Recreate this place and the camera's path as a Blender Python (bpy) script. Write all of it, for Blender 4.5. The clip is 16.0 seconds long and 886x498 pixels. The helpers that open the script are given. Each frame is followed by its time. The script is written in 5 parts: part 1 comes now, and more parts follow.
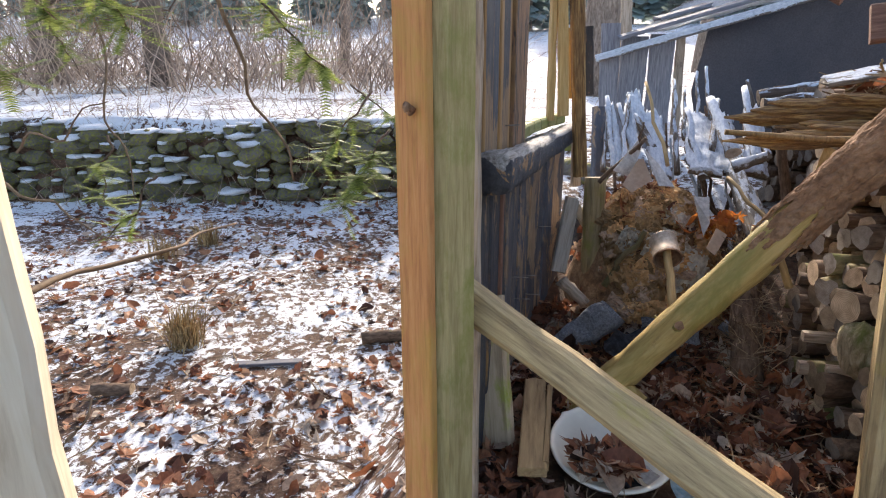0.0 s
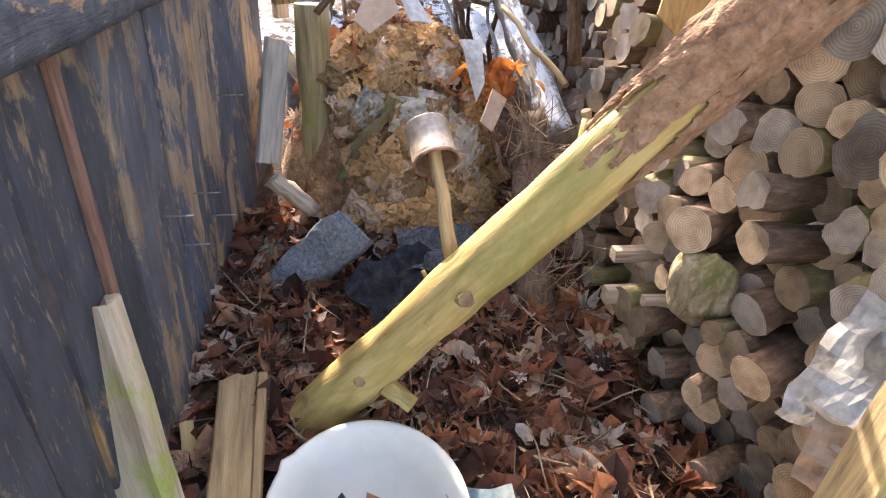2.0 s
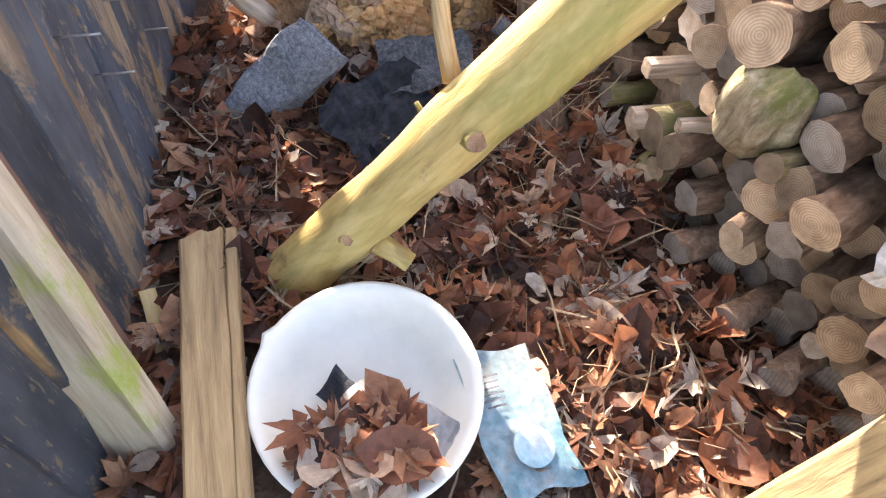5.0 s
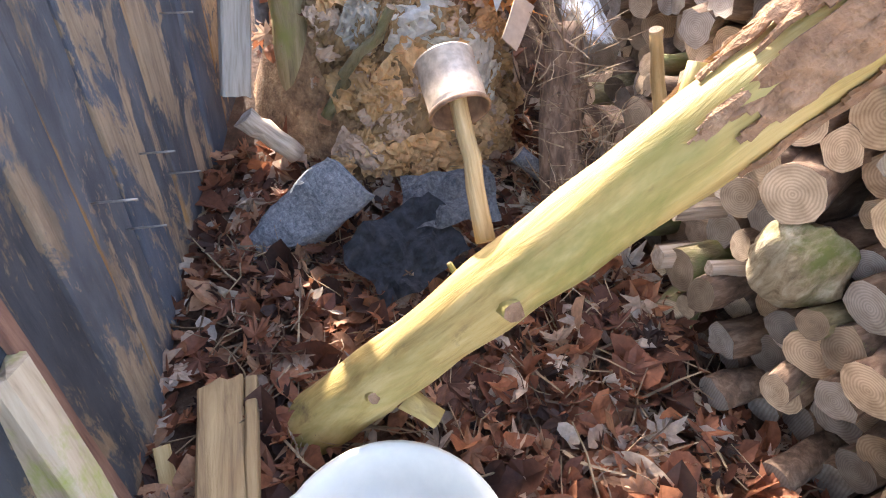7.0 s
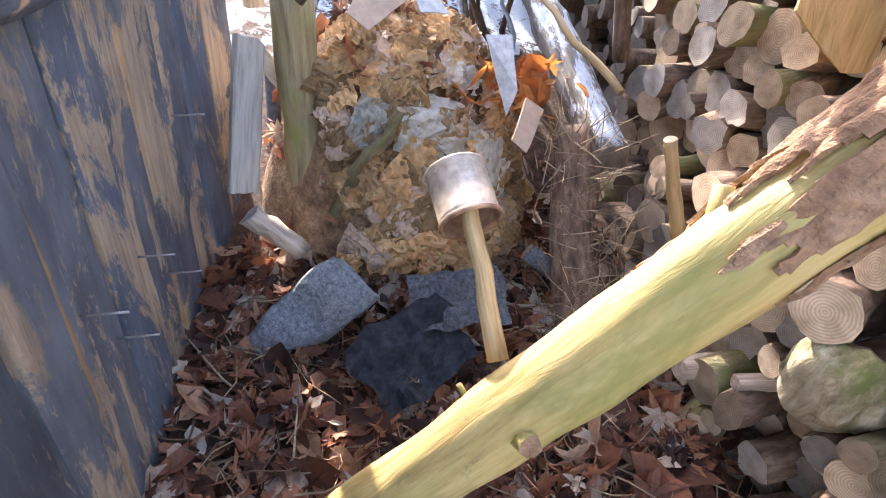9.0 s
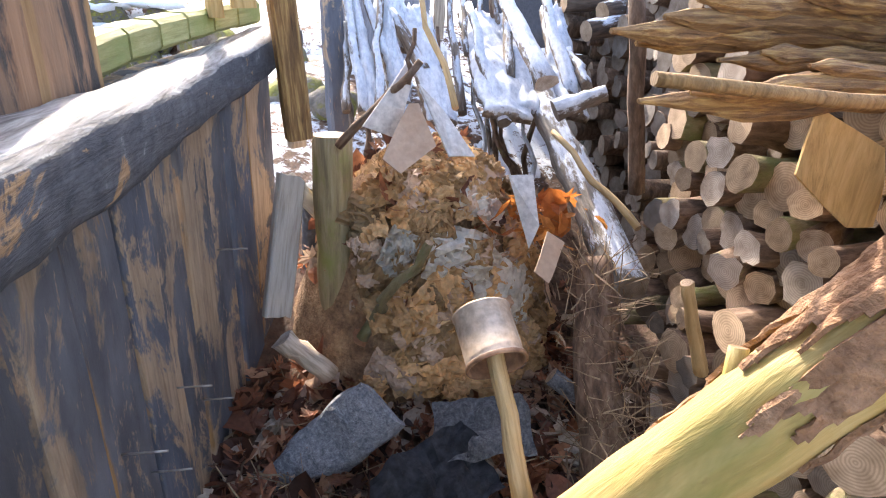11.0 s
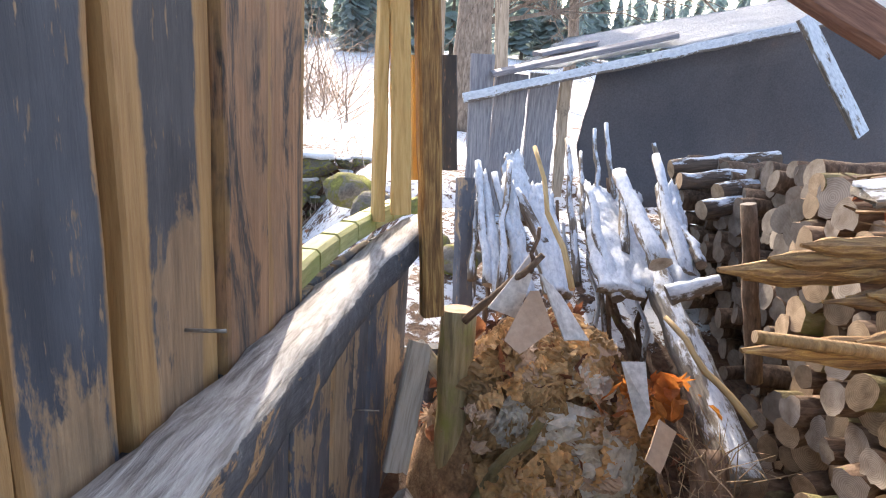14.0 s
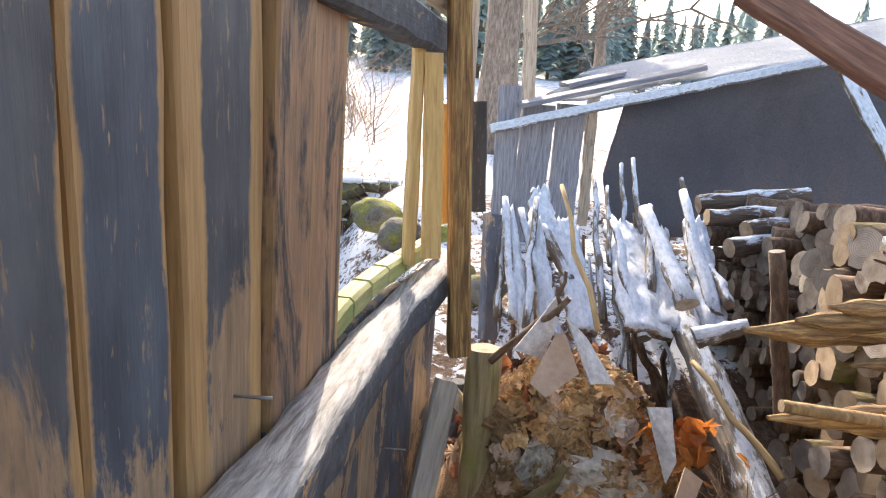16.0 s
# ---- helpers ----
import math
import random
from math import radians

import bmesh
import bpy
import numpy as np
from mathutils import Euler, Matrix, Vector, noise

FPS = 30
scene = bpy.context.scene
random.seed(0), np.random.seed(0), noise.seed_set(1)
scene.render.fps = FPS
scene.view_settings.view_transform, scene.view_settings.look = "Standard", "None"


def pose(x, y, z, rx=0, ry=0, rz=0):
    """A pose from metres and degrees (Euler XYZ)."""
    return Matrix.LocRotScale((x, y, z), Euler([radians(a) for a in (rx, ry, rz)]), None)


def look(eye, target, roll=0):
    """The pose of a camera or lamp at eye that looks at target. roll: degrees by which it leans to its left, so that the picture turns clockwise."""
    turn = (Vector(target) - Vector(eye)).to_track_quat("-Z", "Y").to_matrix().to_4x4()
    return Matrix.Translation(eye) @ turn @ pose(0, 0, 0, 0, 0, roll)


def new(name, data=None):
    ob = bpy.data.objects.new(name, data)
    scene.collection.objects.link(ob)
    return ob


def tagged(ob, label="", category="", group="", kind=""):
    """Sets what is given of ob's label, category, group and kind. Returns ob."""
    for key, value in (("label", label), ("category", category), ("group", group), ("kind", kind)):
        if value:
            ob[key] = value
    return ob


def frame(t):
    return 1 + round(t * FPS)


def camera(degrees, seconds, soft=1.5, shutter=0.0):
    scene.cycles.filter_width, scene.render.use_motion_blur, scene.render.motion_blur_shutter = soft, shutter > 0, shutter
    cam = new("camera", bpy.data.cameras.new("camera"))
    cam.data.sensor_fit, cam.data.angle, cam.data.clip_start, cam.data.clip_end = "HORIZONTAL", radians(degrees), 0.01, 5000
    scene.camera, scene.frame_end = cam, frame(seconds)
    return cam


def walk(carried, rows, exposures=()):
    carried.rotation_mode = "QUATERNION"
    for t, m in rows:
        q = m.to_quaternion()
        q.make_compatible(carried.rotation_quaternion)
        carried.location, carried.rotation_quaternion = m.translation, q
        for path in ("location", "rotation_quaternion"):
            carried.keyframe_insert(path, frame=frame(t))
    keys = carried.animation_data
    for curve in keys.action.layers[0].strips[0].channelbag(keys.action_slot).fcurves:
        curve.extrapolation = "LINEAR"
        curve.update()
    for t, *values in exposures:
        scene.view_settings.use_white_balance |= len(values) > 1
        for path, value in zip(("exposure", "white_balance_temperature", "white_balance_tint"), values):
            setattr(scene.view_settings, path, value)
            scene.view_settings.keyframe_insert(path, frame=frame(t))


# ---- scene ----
cam = camera(75.4, 16.0, soft=1.1)
METRES, EYE, TILT, LEAN, TURN = 2.0, 1.35, -16.0, 0.0, 0.0
ROWS = [
    (0.0, 0.0, 0.0, 0.0, 0.0, 0.0, -0.0),
    (0.5, 0.0986, 0.145, 0.0716, -2.56, 0.45, 0.21),
    (1.0, 0.1484, 0.2524, 0.1042, -5.44, -0.92, 0.27),
    (1.5, 0.1476, 0.3871, 0.1171, -22.49, -3.59, 2.37),
    (2.0, 0.1626, 0.4911, 0.0846, -24.93, -17.88, 1.89),
    (2.5, 0.1843, 0.5627, 0.0613, -22.44, -26.23, 1.08),
    (3.0, 0.1947, 0.5976, 0.0524, -22.89, -32.69, 1.7),
    (3.5, 0.2007, 0.603, 0.0528, -24.79, -35.92, 1.97),
    (6.0, 0.1966, 0.6202, 0.0775, -27.81, -36.71, 2.51),
    (6.5, 0.1976, 0.6365, 0.0902, -27.63, -34.04, 2.7),
    (7.0, 0.202, 0.6537, 0.1056, -26.72, -28.3, 3.01),
    (7.5, 0.2058, 0.6619, 0.1142, -26.49, -24.55, 2.73),
    (8.0, 0.2087, 0.6661, 0.1174, -26.3, -23.05, 2.57),
    (8.5, 0.2154, 0.6868, 0.1204, -26.15, -21.88, 2.47),
    (11.0, 0.2066, 0.6736, 0.1616, -23.72, -10.51, 2.68),
    (11.5, 0.1908, 0.6429, 0.1841, -21.34, -6.63, 2.32),
    (12.0, 0.1823, 0.6271, 0.1984, -18.17, -3.15, 1.4),
    (12.5, 0.1827, 0.6256, 0.2059, -16.38, -0.98, 0.72),
    (13.0, 0.18, 0.6256, 0.2151, -15.49, 0.4, 0.23),
    (13.5, 0.1765, 0.6194, 0.2256, -14.0, 1.42, -0.1),
    (14.0, 0.1693, 0.6092, 0.2375, -12.82, 1.98, -0.52),
    (14.5, 0.164, 0.5987, 0.2508, -11.32, 2.61, -0.95),
    (15.0, 0.16, 0.5918, 0.2646, -10.97, 3.34, -1.3),
    (15.5, 0.159, 0.5915, 0.2694, -10.76, 3.54, -1.46),
    (16.0, 0.158, 0.592, 0.2699, -10.55, 3.66, -1.6),
]
walk(cam, [(t, pose(0, 0, EYE, TILT, LEAN, TURN) @ pose(METRES * x, METRES * y, METRES * z, 90 + pitch, roll, yaw)) for t, x, y, z, yaw, pitch, roll in ROWS],
     exposures=[(0.0, 1.25, 6900, 14), (1.0, 1.6, 6900, 15), (2.0, 2.65, 7000, 16), (3.0, 3.15, 7000, 16), (7.0, 3.05, 6600, 16), (8.5, 3.0, 6200, 16), (11.0, 2.45, 6800, 16), (12.0, 2.05, 7000, 16), (13.0, 1.95, 7100, 16), (16.0, 1.95, 7400, 14)])

# ---- world and sun ----
world = bpy.data.worlds.new("sky")
scene.world = world
world.use_nodes = True
wn = world.node_tree
sky = wn.nodes.new("ShaderNodeTexSky")
sky.sky_type, sky.sun_disc = "NISHITA", False
SUN_EL, SUN_AZ = 29.0, 5.0          # azimuth clockwise from +y
sky.sun_elevation, sky.sun_rotation = radians(SUN_EL), radians(SUN_AZ)
sky.dust_density, sky.air_density = 3.0, 1.0
wn.links.new(sky.outputs[0], wn.nodes["Background"].inputs[0])
wn.nodes["Background"].inputs[1].default_value = 0.15
sun = new("sun", bpy.data.lights.new("sun", "SUN"))
sun.data.energy, sun.data.angle, sun.data.color = 2.4, radians(0.6), (1.0, 0.93, 0.82)
sun_dir = Vector((math.sin(radians(SUN_AZ)) * math.cos(radians(SUN_EL)), math.cos(radians(SUN_AZ)) * math.cos(radians(SUN_EL)), math.sin(radians(SUN_EL))))
sun.matrix_world = look(sun_dir * 30, (0, 0, 0))


# ---- materials ----
def ramp(nt, fac, stops):
    r = nt.nodes.new("ShaderNodeValToRGB")
    els = r.color_ramp.elements
    while len(els) < len(stops):
        els.new(0.5)
    for e, (p, c) in zip(els, stops):
        e.position = p
        e.color = (*c, 1) if len(c) == 3 else c
    nt.links.new(fac, r.inputs[0])
    return r.outputs[0]


def coords(nt, stretch, offset=True):
    tc = nt.nodes.new("ShaderNodeTexCoord")
    mp = nt.nodes.new("ShaderNodeMapping")
    mp.inputs["Scale"].default_value = stretch
    nt.links.new(tc.outputs["Object"], mp.inputs["Vector"])
    if offset:
        oi = nt.nodes.new("ShaderNodeObjectInfo")
        mul = nt.nodes.new("ShaderNodeMath")
        mul.operation = "MULTIPLY"
        mul.inputs[1].default_value = 37.0
        nt.links.new(oi.outputs["Random"], mul.inputs[0])
        nt.links.new(mul.outputs[0], mp.inputs["Location"])
    return mp.outputs[0]


def noise_tex(nt, vec, scale, detail=5, rough=0.6, distort=0.0):
    n = nt.nodes.new("ShaderNodeTexNoise")
    n.inputs["Scale"].default_value, n.inputs["Detail"].default_value = scale, detail
    n.inputs["Roughness"].default_value, n.inputs["Distortion"].default_value = rough, distort
    nt.links.new(vec, n.inputs["Vector"])
    return n.outputs["Fac"]


def mix(nt, fac, a, b, how="MIX"):
    m = nt.nodes.new("ShaderNodeMix")
    m.data_type, m.blend_type = "RGBA", how
    for sock, v in ((m.inputs[0], fac), (m.inputs[6], a), (m.inputs[7], b)):
        if hasattr(v, "is_output"):
            nt.links.new(v, sock)
        else:
            sock.default_value = v if isinstance(v, float) else (*v, 1)
    return m.outputs[2]


def start(name, rough=0.8, metal=0.0):
    m = bpy.data.materials.new(name)
    m.use_nodes = True
    b = m.node_tree.nodes["Principled BSDF"]
    b.inputs["Roughness"].default_value, b.inputs["Metallic"].default_value = rough, metal
    return m, m.node_tree, b


def bump(nt, b, fac, strength, dist=0.004):
    n = nt.nodes.new("ShaderNodeBump")
    n.inputs["Strength"].default_value, n.inputs["Distance"].default_value = strength, dist
    nt.links.new(fac, n.inputs["Height"])
    nt.links.new(n.outputs[0], b.inputs["Normal"])


def translucent(m, share):
    """Lets part of the light through a thin leaf, needle or sheet."""
    nt = m.node_tree
    b, out = nt.nodes["Principled BSDF"], nt.nodes["Material Output"]
    tr = nt.nodes.new("ShaderNodeBsdfTranslucent")
    mx = nt.nodes.new("ShaderNodeMixShader")
    mx.inputs[0].default_value = share
    nt.links.new(b.inputs["Base Color"].links[0].from_socket, tr.inputs["Color"])
    nt.links.new(b.outputs[0], mx.inputs[1])
    nt.links.new(tr.outputs[0], mx.inputs[2])
    nt.links.new(mx.outputs[0], out.inputs["Surface"])


def tone(nt, col, amount=0.35):
    """A piece-to-piece change of tone."""
    oi = nt.nodes.new("ShaderNodeObjectInfo")
    g = ramp(nt, oi.outputs["Random"], [(0.0, (1 - amount,) * 3), (1.0, (1 + amount * 0.5,) * 3)])
    return mix(nt, 1.0, col, g, "MULTIPLY")


def grain(name, dark, mid, light, stretch=(14, 14, 1.2), scale=6, rough=0.75, stain=None, moss=None, b_str=0.6, vary=0.3):
    """Wood or bark with fibres along z, blotches, and optional stain or moss patches."""
    m, nt, b = start(name, rough)
    v = coords(nt, stretch)
    f = noise_tex(nt, v, scale, 6, 0.65, 0.4)
    c = ramp(nt, f, [(0.28, dark), (0.5, mid), (0.72, light)])
    v2 = coords(nt, (1, 1, 0.45))
    if stain:
        col, lo, hi = stain
        s = ramp(nt, noise_tex(nt, v2, 5, 5, 0.7, 0.6), [(lo, (0, 0, 0)), (hi, (1, 1, 1))])
        c = mix(nt, s, c, col)
    if moss:
        col, lo, hi = moss
        s = ramp(nt, noise_tex(nt, coords(nt, (1, 1, 0.6)), 9, 6, 0.7), [(lo, (0, 0, 0)), (hi, (1, 1, 1))])
        c = mix(nt, s, c, col)
    if vary:
        c = tone(nt, c, vary)
    nt.links.new(c, b.inputs["Base Color"])
    bump(nt, b, f, b_str, 0.006)
    return m


def painted(name, paint, paint2, wood_d, wood_l, lo, hi, low_wear=0.0, edge=0.0, stretch=(3.2, 3.2, 0.7)):
    """Old paint worn off boards in long streaks down to the bare wood."""
    m, nt, b = start(name, 0.7)
    f = noise_tex(nt, coords(nt, (16, 16, 1.0)), 5, 6, 0.7, 0.5)
    wood = ramp(nt, f, [(0.3, wood_d), (0.7, wood_l)])
    damp = ramp(nt, noise_tex(nt, coords(nt, (1.6, 1.6, 0.7)), 4, 8, 0.7, 0.4), [(0.46, (0, 0, 0)), (0.64, (0.65,) * 3)])
    wood = mix(nt, damp, wood, (0.11, 0.085, 0.065))
    pc = ramp(nt, noise_tex(nt, coords(nt, (3, 3, 1)), 6, 5), [(0.35, paint), (0.7, paint2)])
    w = noise_tex(nt, coords(nt, stretch), 3.2, 11, 0.72, 0.7)
    wear = w
    if low_wear:
        tc = nt.nodes.new("ShaderNodeTexCoord")
        sp = nt.nodes.new("ShaderNodeSeparateXYZ")
        nt.links.new(tc.outputs["Object"], sp.inputs[0])
        hgt = ramp(nt, sp.outputs["Z"], [(0.0, (0, 0, 0)), (0.34, (1, 1, 1))])
        ma = nt.nodes.new("ShaderNodeMath")
        ma.operation = "MULTIPLY_ADD"
        nt.links.new(hgt, ma.inputs[0])
        ma.inputs[1].default_value = low_wear
        nt.links.new(w, ma.inputs[2])
        wear = ma.outputs[0]
    s = ramp(nt, wear, [(lo, (0, 0, 0)), (hi, (1, 1, 1))])
    flecks = ramp(nt, noise_tex(nt, coords(nt, (9, 9, 1.6)), 12, 4, 0.7), [(0.60, (0, 0, 0)), (0.66, (0.75, 0.75, 0.75))])
    s = mix(nt, flecks, s, (0.0, 0.0, 0.0))
    if edge:
        tc2 = nt.nodes.new("ShaderNodeTexCoord")
        sx = nt.nodes.new("ShaderNodeSeparateXYZ")
        nt.links.new(tc2.outputs["Object"], sx.inputs[0])
        ab = nt.nodes.new("ShaderNodeMath")
        ab.operation = "ABSOLUTE"
        nt.links.new(sx.outputs["X"], ab.inputs[0])
        wv = nt.nodes.new("ShaderNodeMath")
        wv.operation = "MULTIPLY_ADD"
        nt.links.new(noise_tex(nt, coords(nt, (1, 1, 1)), 5, 6, 0.6), wv.inputs[0])
        wv.inputs[1].default_value = 0.05
        nt.links.new(ab.outputs[0], wv.inputs[2])
        em = ramp(nt, wv.outputs[0], [(edge + 0.025, (0, 0, 0)), (edge + 0.029, (1, 1, 1))])
        bare = ramp(nt, f, [(0.3, (0.24, 0.13, 0.05)), (0.7, (0.44, 0.27, 0.12))])
        c = tone(nt, mix(nt, em, mix(nt, s, wood, pc), bare), 0.2)
    else:
        c = tone(nt, mix(nt, s, wood, pc), 0.25)
    nt.links.new(c, b.inputs["Base Color"])
    bump(nt, b, mix(nt, 0.5, f, w), 0.7, 0.006)
    return m


def blotch(name, stops, scale=8, rough=0.9, b_str=0.5, dist=0.01, fine=60, vary=0.0, metal=0.0, island=False, speckle=1.0):
    m, nt, b = start(name, rough, metal)
    v = coords(nt, (1, 1, 1))
    f = noise_tex(nt, v, scale, 7, 0.65, 0.3)
    c = ramp(nt, f, stops)
    if island:
        ge = nt.nodes.new("ShaderNodeNewGeometry")
        c = ramp(nt, ge.outputs["Random Per Island"], stops)
        c = mix(nt, 1.0, c, ramp(nt, f, [(0.3, (0.7,) * 3), (0.7, (1.15,) * 3)]), "MULTIPLY")
    f2 = noise_tex(nt, v, fine, 4, 0.6)
    c = mix(nt, 1.0, c, ramp(nt, f2, [(0.3, (1 - 0.28 * speckle,) * 3), (0.7, (1 + 0.2 * speckle,) * 3)]), "MULTIPLY")
    if vary:
        c = tone(nt, c, vary)
    nt.links.new(c, b.inputs["Base Color"])
    bump(nt, b, mix(nt, 0.5, f, f2), b_str, dist)
    return m


def endgrain(name, a, bcol, vary=0.35):
    """Sawn log end: rings and radial dirt."""
    m, nt, b = start(name, 0.85)
    v = coords(nt, (1, 1, 1), False)
    w = nt.nodes.new("ShaderNodeTexWave")
    w.wave_type, w.rings_direction = "RINGS", "Z"
    w.inputs["Scale"].default_value, w.inputs["Distortion"].default_value, w.inputs["Detail"].default_value = 70, 3, 3
    nt.links.new(v, w.inputs["Vector"])
    c = mix(nt, ramp(nt, w.outputs["Fac"], [(0.2, (0, 0, 0)), (0.9, (0.4,) * 3)]), a, bcol)
    d = noise_tex(nt, coords(nt, (1, 1, 1)), 22, 6)
    c = mix(nt, 1.0, c, ramp(nt, d, [(0.3, (0.55, 0.5, 0.45)), (0.62, (1.1,) * 3)]), "MULTIPLY")
    nt.links.new(tone(nt, c, vary), b.inputs["Base Color"])
    bump(nt, b, d, 0.5, 0.004)
    return m


def snowy(name, under_d, under_l, cover=0.5, stretch=0.3):
    """Wood under patchy frost and snow, more on what faces up."""
    m, nt, b = start(name, 0.85)
    f = noise_tex(nt, coords(nt, (14, 14, 1.5)), 6, 6)
    wood = ramp(nt, f, [(0.3, under_d), (0.7, under_l)])
    ge = nt.nodes.new("ShaderNodeNewGeometry")
    sp = nt.nodes.new("ShaderNodeSeparateXYZ")
    nt.links.new(ge.outputs["Normal"], sp.inputs[0])
    n = noise_tex(nt, coords(nt, (1, 1, stretch)), 24, 8, 0.72)
    ad = nt.nodes.new("ShaderNodeMath")
    ad.operation = "MULTIPLY_ADD"
    nt.links.new(sp.outputs["Z"], ad.inputs[0])
    ad.inputs[1].default_value = 0.22
    nt.links.new(n, ad.inputs[2])
    t = 0.75 - 0.4 * cover
    s = ramp(nt, ad.outputs[0], [(t - 0.03, (0, 0, 0)), (t + 0.04, (1, 1, 1))])
    white = ramp(nt, noise_tex(nt, coords(nt, (1, 1, 0.5)), 60, 4, 0.7), [(0.3, (0.42, 0.48, 0.57)), (0.6, (0.70, 0.75, 0.82))])
    nt.links.new(mix(nt, s, wood, white), b.inputs["Base Color"])
    bump(nt, b, n, 1.0, 0.014)
    return m


POST = grain("green_post_wood", (0.30, 0.22, 0.09), (0.45, 0.36, 0.16), (0.58, 0.48, 0.24), moss=((0.27, 0.27, 0.06), 0.50, 0.70), vary=0.1, b_str=0.3)
POST_RED = grain("reddish_post_wood", (0.36, 0.14, 0.045), (0.54, 0.24, 0.08), (0.62, 0.33, 0.13), stain=((0.46, 0.29, 0.06), 0.48, 0.7), vary=0.0, b_str=0.3)
OFFCUT = grain("cream_wood_green_with_algae", (0.26, 0.18, 0.11), (0.52, 0.40, 0.27), (0.64, 0.53, 0.38), (10, 10, 1.0), 5, moss=((0.33, 0.36, 0.06), 0.53, 0.68), vary=0.0, b_str=0.4)
PALE = grain("pale_grey_wood", (0.20, 0.15, 0.11), (0.46, 0.36, 0.27), (0.60, 0.50, 0.40), stain=((0.12, 0.09, 0.07), 0.62, 0.7))
OLDPOST = grain("grey_green_post", (0.12, 0.09, 0.05), (0.30, 0.23, 0.12), (0.42, 0.34, 0.20), (11, 11, 1.0), moss=((0.24, 0.23, 0.07), 0.5, 0.66), vary=0.0)
YELLOW = grain("yellow_pine", (0.36, 0.22, 0.08), (0.55, 0.36, 0.14), (0.66, 0.47, 0.22))
BRACE = grain("weathered_brace_wood", (0.17, 0.12, 0.07), (0.42, 0.31, 0.16), (0.58, 0.45, 0.24), moss=((0.40, 0.33, 0.09), 0.58, 0.74))
TAR = painted("peeling_dark_paint", (0.068, 0.072, 0.086), (0.15, 0.156, 0.178), (0.27, 0.18, 0.11), (0.54, 0.40, 0.27), 0.46, 0.50, 0.0, 0.068, (1.7, 1.7, 0.75))
# Shaded copy of TAR: near boards' darker exposure put into colour; less worn too.
TARLOW = painted("little_worn_paint_darkened", (0.036, 0.038, 0.047), (0.085, 0.09, 0.105), (0.17, 0.11, 0.065), (0.42, 0.29, 0.18), 0.40, 0.44, 0.0, 0.068, (1.7, 1.7, 0.75))
TARUP = painted("dark_paint_worn_below", (0.034, 0.036, 0.045), (0.085, 0.09, 0.105), (0.15, 0.09, 0.05), (0.38, 0.25, 0.15), 0.56, 0.61, 0.28, 0.046)
BLUEUP = painted("blue_paint_worn_below", (0.035, 0.044, 0.062), (0.075, 0.092, 0.122), (0.17, 0.11, 0.065), (0.44, 0.30, 0.18), 0.55, 0.60, 0.30, 0.046)
BLUE = painted("peeling_blue_paint", (0.065, 0.078, 0.105), (0.14, 0.158, 0.20), (0.26, 0.18, 0.11), (0.52, 0.39, 0.27), 0.44, 0.48, 0.0, 0.070, (1.7, 1.7, 0.75))
BARE = painted("bare_board_with_paint_rests", (0.03, 0.028, 0.03), (0.075, 0.062, 0.055), (0.22, 0.105, 0.05), (0.45, 0.26, 0.15), 0.46, 0.53, 0.0, 0.062)
BATTEN = grain("ochre_batten", (0.13, 0.075, 0.03), (0.32, 0.19, 0.075), (0.46, 0.30, 0.13), stain=((0.09, 0.06, 0.045), 0.56, 0.72))


def sill_material():
    """Grey bare wood on top where rain falls, old dark paint on the flank, orange wood where it flaked."""
    m, nt, b = start("weathered_rail", 0.8)
    f = noise_tex(nt, coords(nt, (14, 14, 1.6), False), 6, 6, 0.68, 0.4)
    patch = noise_tex(nt, coords(nt, (2.4, 2.4, 1.2), False), 5, 9, 0.7, 0.5)
    grey = ramp(nt, f, [(0.3, (0.09, 0.08, 0.073)), (0.46, (0.27, 0.26, 0.25)), (0.64, (0.45, 0.45, 0.45))])
    dark = ramp(nt, noise_tex(nt, coords(nt, (1, 1, 1), False), 30, 6, 0.7), [(0.3, (0.03, 0.033, 0.042)), (0.62, (0.09, 0.095, 0.11)), (0.72, (0.30, 0.30, 0.31))])
    bare = ramp(nt, f, [(0.3, (0.20, 0.11, 0.055)), (0.7, (0.46, 0.29, 0.15))])
    flank = mix(nt, ramp(nt, patch, [(0.58, (0, 0, 0)), (0.61, (1, 1, 1))]), dark, bare)
    ge = nt.nodes.new("ShaderNodeNewGeometry")
    sp = nt.nodes.new("ShaderNodeSeparateXYZ")
    nt.links.new(ge.outputs["Normal"], sp.inputs[0])
    ad = nt.nodes.new("ShaderNodeMath")
    ad.operation = "MULTIPLY_ADD"
    nt.links.new(patch, ad.inputs[0])
    ad.inputs[1].default_value = 1.1
    nt.links.new(sp.outputs["Z"], ad.inputs[2])
    nt.links.new(mix(nt, ramp(nt, ad.outputs[0], [(0.95, (0, 0, 0)), (1.04, (1, 1, 1))]), flank, grey), b.inputs["Base Color"])
    bump(nt, b, mix(nt, 0.5, f, patch), 1.0, 0.012)
    return m


